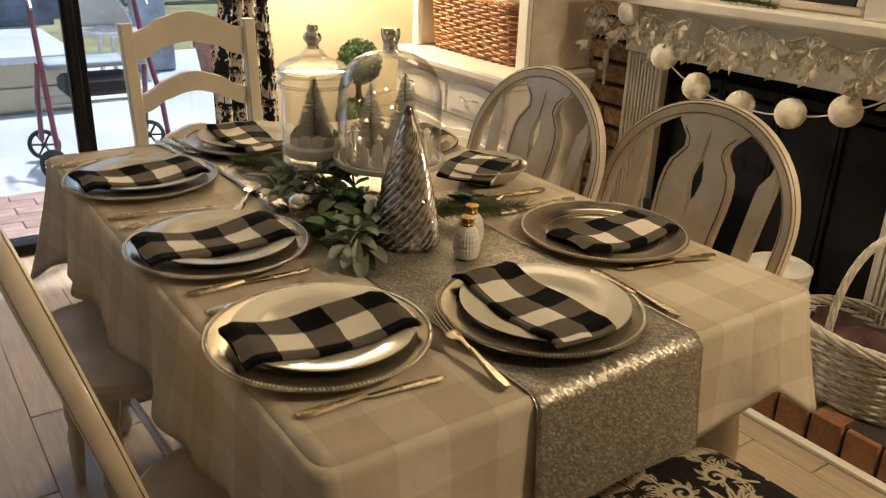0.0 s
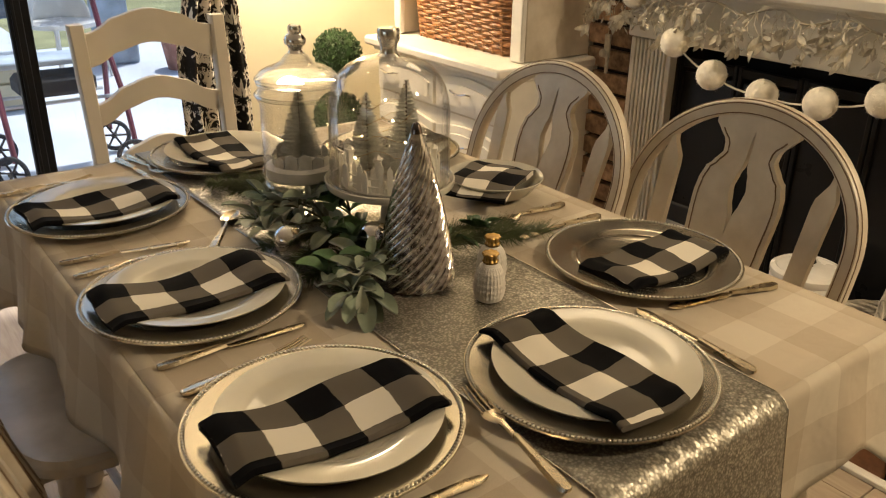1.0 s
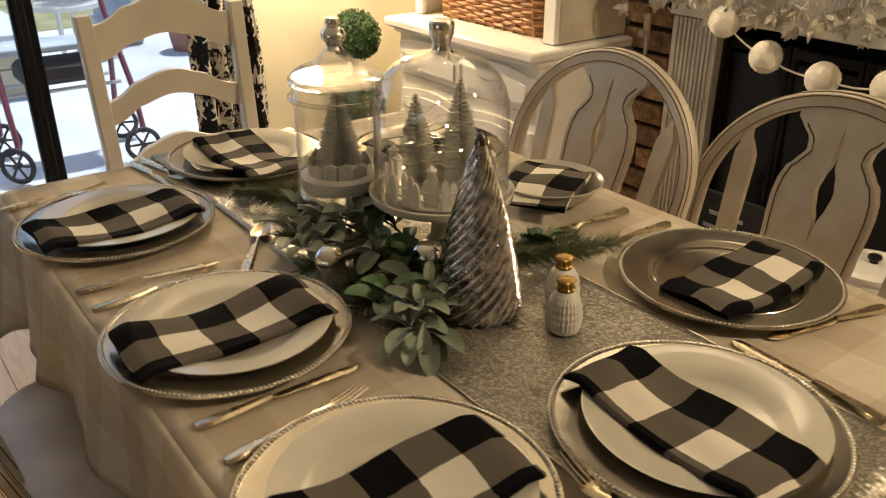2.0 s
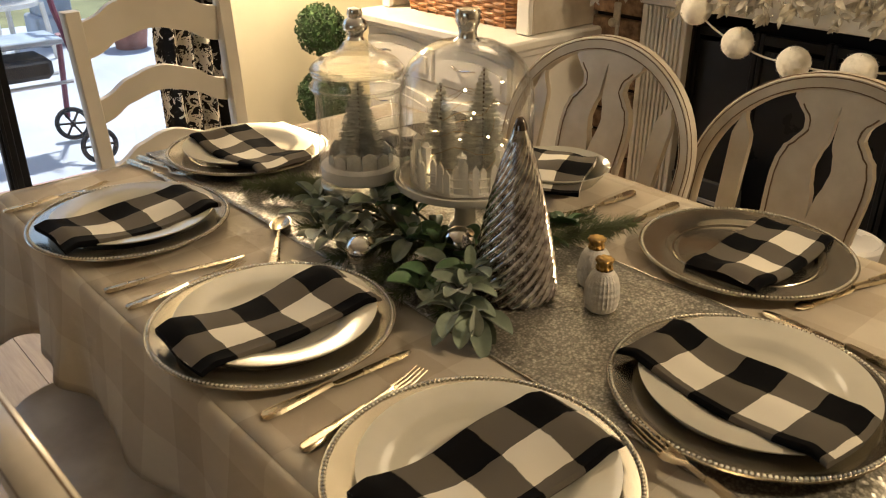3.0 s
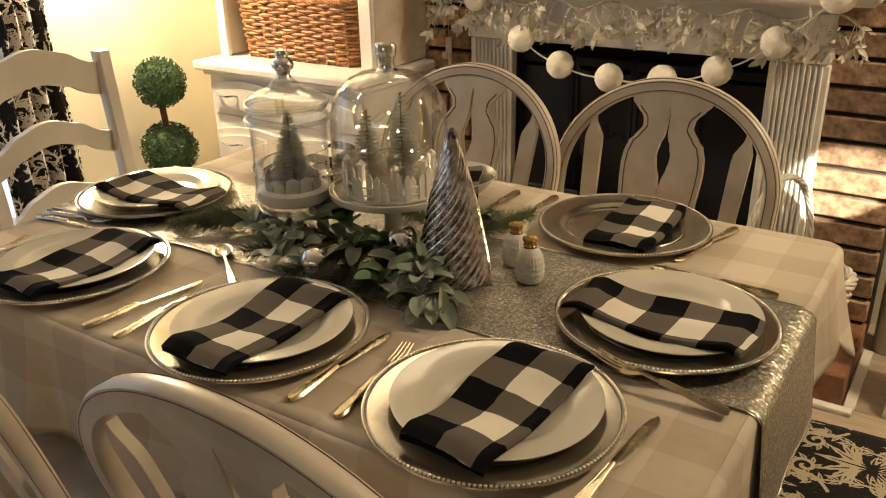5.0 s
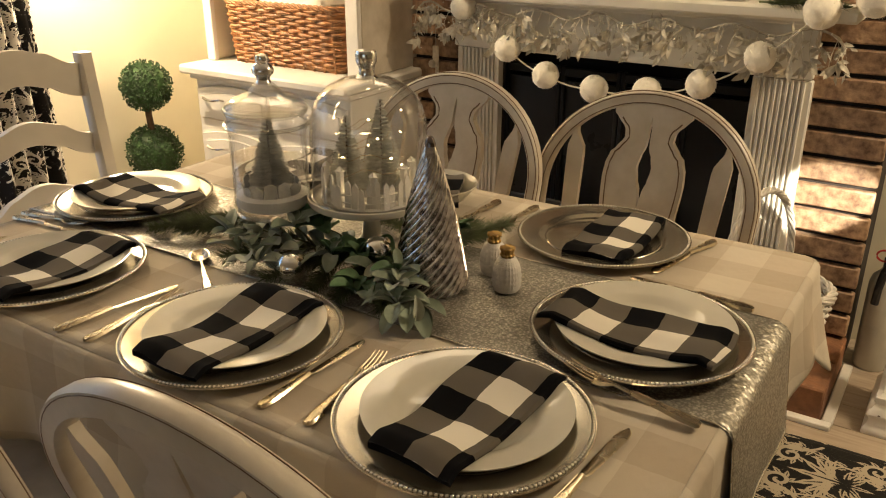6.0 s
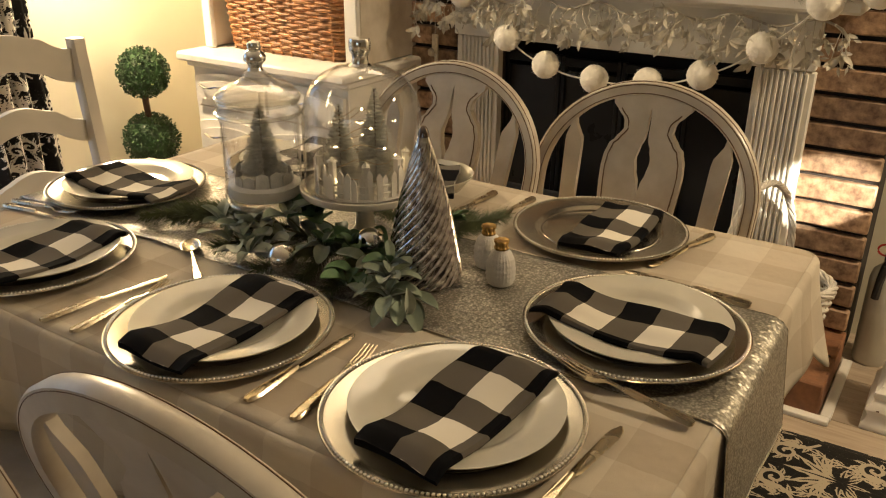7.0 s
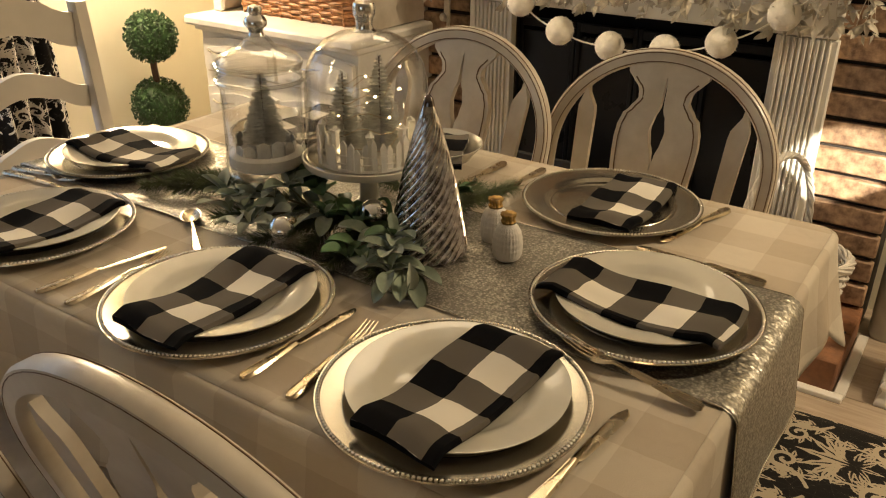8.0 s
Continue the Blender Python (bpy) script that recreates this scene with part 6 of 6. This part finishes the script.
def sprig(root, tip, pairs, kinds, lift=0.03, head=7):
    """A bowed stem with leaves by pairs and a loose head of leaves at its tip."""
    a, b = Vector((root[0], root[1], RUN + root[2])), Vector((tip[0], tip[1], RUN + tip[2]))
    mid = (a + b) / 2 + Vector((0, 0, lift))
    curve = [a * (1 - s_) ** 2 + mid * 2 * s_ * (1 - s_) + b * s_ * s_ for s_ in (i / 10 for i in range(11))]
    stems.tube(curve, [0.0026 - 0.0012 * i / 10 for i in range(11)], 6)
    yaw = math.degrees(math.atan2(b.y - a.y, b.x - a.x))
    for k in range(pairs):
        s_ = 0.15 + 0.72 * k / max(1, pairs - 1)
        c = curve[int(s_ * 10)]
        for sg in (-1, 1):
            set_leaf(q.choice(kinds), c, yaw + sg * q.uniform(48, 82), q.uniform(2, 40), sg * q.uniform(-5, 40), q.uniform(0.75, 1.05))
    for k in range(head):
        inner = k > head * 0.6
        set_leaf(q.choice(kinds), b, yaw + (k * 137.5 + q.uniform(-18, 18)) % 360, q.uniform(50, 76) if inner else q.uniform(10, 48), q.uniform(-25, 25), 0.62 if inner else q.uniform(0.85, 1.08))


MIX = EARS * 2 + PALES
# the spray that spills over the runner's edge in front of the glass cone
sprig((-0.06, 0.60, 0.03), (-0.138, 0.528, 0.044), 2, MIX, 0.03, 11)
sprig((-0.10, 0.56, 0.02), (-0.158, 0.512, 0.026), 2, EARS, 0.02, 7)
sprig((-0.07, 0.58, 0.03), (-0.105, 0.545, 0.056), 1, GREENS + EARS, 0.01, 6)
for yaw, rise, k in ((-118, -16, 1), (-150, -10, 0), (-92, -20, 3), (172, -8, 1), (-70, -6, 0)):
    set_leaf(EARS[k], Vector((-0.148, 0.495, RUN + 0.032)), yaw, rise, 0, 1.1)
# the sprays beside the jar
sprig((-0.05, 0.78, 0.03), (-0.118, 0.862, 0.044), 3, EARS + PALES * 2, 0.03, 11)
sprig((-0.03, 0.80, 0.03), (-0.095, 0.935, 0.034), 3, EARS, 0.02, 8)
sprig((-0.04, 0.74, 0.03), (-0.150, 0.815, 0.026), 3, EARS + PALES * 2, 0.02, 8)
sprig((-0.05, 0.76, 0.02), (-0.070, 0.800, 0.070), 1, MIX, 0.01, 8)
for yaw, rise, dx, dy, k in ((205, 52, 0.0, 0.0, 0), (240, 38, 0.015, -0.02, 2), (168, 46, -0.02, 0.02, 1), (262, 30, 0.01, -0.04, 0), (222, 24, -0.03, -0.01, 2), (190, 66, 0.02, 0.01, 0), (250, 58, -0.01, 0.03, 1)):
    set_leaf((PALES[1], EARS[1], PALES[1])[k], Vector((-0.122 + dx, 0.850 + dy, RUN + 0.030)), yaw, rise, 12, 1.12)
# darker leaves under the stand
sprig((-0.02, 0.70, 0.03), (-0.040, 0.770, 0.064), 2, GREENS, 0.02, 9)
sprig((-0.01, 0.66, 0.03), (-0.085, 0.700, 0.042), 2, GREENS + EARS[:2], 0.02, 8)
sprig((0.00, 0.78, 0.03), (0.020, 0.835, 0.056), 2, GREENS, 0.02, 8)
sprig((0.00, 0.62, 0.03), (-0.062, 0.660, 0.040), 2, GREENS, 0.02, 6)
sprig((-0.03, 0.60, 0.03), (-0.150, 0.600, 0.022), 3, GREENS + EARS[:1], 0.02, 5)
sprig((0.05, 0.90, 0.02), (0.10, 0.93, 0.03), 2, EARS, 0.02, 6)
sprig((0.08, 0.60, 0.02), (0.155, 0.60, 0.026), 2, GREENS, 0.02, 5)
# pine boughs: root, tip
BOUGHS = (((-0.02, 0.98), (-0.125, 1.13)), ((0.0, 0.96), (-0.06, 1.11)), ((-0.02, 0.92), (-0.10, 1.07)), ((0.06, 0.60), (0.21, 0.555)), ((0.07, 0.58), (0.275, 0.548)), ((0.06, 0.62), (0.24, 0.60)), ((-0.03, 0.60), (-0.16, 0.54)),
          ((0.0, 0.70), (-0.165, 0.68)), ((0.08, 0.62), (0.16, 0.80)), ((-0.04, 0.78), (-0.15, 0.90)), ((-0.02, 0.72), (-0.18, 0.77)), ((-0.03, 0.64), (-0.175, 0.62)), ((-0.02, 0.84), (-0.075, 1.05)), ((0.0, 0.62), (-0.10, 0.76)), ((0.0, 0.68), (-0.12, 0.64)))
for (x0, y0), (x1, y1) in BOUGHS:
    pts = [(x0, y0, RUN + 0.026), ((x0 + x1) / 2 + q.uniform(-0.01, 0.01), (y0 + y1) / 2 + q.uniform(-0.01, 0.01), RUN + 0.030), (x1, y1, RUN + 0.017)]
    needles(needle, pts, 0.030, 620, q, 0.0009)
    stems.tube(pts, 0.002, 5)
tagged(part("stem", stems, STEM, grn), kind="stuff")
tagged(part("pine_needles", needle, PINE, grn), kind="stuff")
part("pale_bud", PALES[0], LEAF_PALE, grn, m=pose(-0.168, 0.470, RUN + 0.060, 0, 65, -120))
for x, y, z, r in ((-0.146, 0.742, 0.032, 0.0250), (-0.040, 0.638, 0.050, 0.0245), (-0.11, 0.655, 0.022, 0.014)):
    orn = thing("ball_ornament", "shiny silver ball ornament nestled in the greenery", "ornament", pose(x, y, RUN + z, 40, 20, 0), group="silver ornaments")
    part("ball", Geo().ball((0, 0, 0), r, 32, 20), CHROME, orn)
    part("cap", Geo().lathe([(r * 0.28, r * 0.94), (r * 0.28, r * 1.16), (r * 0.1, r * 1.22)], 14), STEEL, orn)

# ---- bricks ----
bk = to_mesh("brick", Geo().box((0, 0, 0), (0.03, 0.196, 0.066), 0.004), BRICK)
bs = to_mesh("brick", Geo().box((0, 0, 0), (0.03, 0.094, 0.066), 0.004), BRICK)
bl = to_mesh("brick", Geo().box((0, 0, 0), (0.03, 0.226, 0.067), 0.005), BRICK)
for r in range(18):
    z = 0.155 + 0.081 * r
    for y, short in ((0.117, False), (1.545, False)) if r % 3 else ((0.117, False), (1.596, True), (1.492, True)):
        if z < 1.6:
            part("brick", bs if short else bl if y < 1 else bk, BRICK, breast, m=pose(1.531 + rng.uniform(-0.003, 0.003), y, z, rng.uniform(-0.6, 0.6), 0, rng.uniform(-0.5, 0.5)))
    if z > 1.14:
        for i in range(6):
            part("brick", bk, BRICK, breast, m=pose(1.531, 0.34 + 0.207 * i + (0.1 if r % 2 else 0), z))
hb = to_mesh("brick", Geo().box((0, 0, 0), (0.186, 0.094, 0.104), 0.005), HEARTH_BRICK)
for i in range(16):
    for k in range(2):
        part("brick", hb, HEARTH_BRICK, hearth, m=pose(1.262 + 0.194 * k, 0.048 + 0.1025 * i, 0.0565 + rng.uniform(-0.002, 0.001), 0, rng.uniform(-0.5, 0.5), rng.uniform(-0.6, 0.6)))
pv = to_mesh("paver", Geo().box((0, 0, 0), (0.196, 0.096, 0.03), 0.004), PATIO_BRICK)
patio = bpy.data.objects["pavement"]
for i in range(14):
    for k in range(6):
        part("paver", pv, PATIO_BRICK, patio, m=pose(-1.35 + 0.2 * i + (0.1 if k % 2 else 0), 3.02 + 0.1 * k, -0.008))
# floor planks, along the fireplace wall
pl = to_mesh("plank", Geo().box((0, 0, 0), (0.127, 1.196, 0.010), 0.0015), FLOOR_WOOD)
for i in range(35):
    for k in range(6):
        part("plank", pl, FLOOR_WOOD, floor, m=pose(-2.6 + 0.1285 * i, -4.15 + 1.2 * k + (0.37 * i) % 0.55 - 0.12, -0.005))
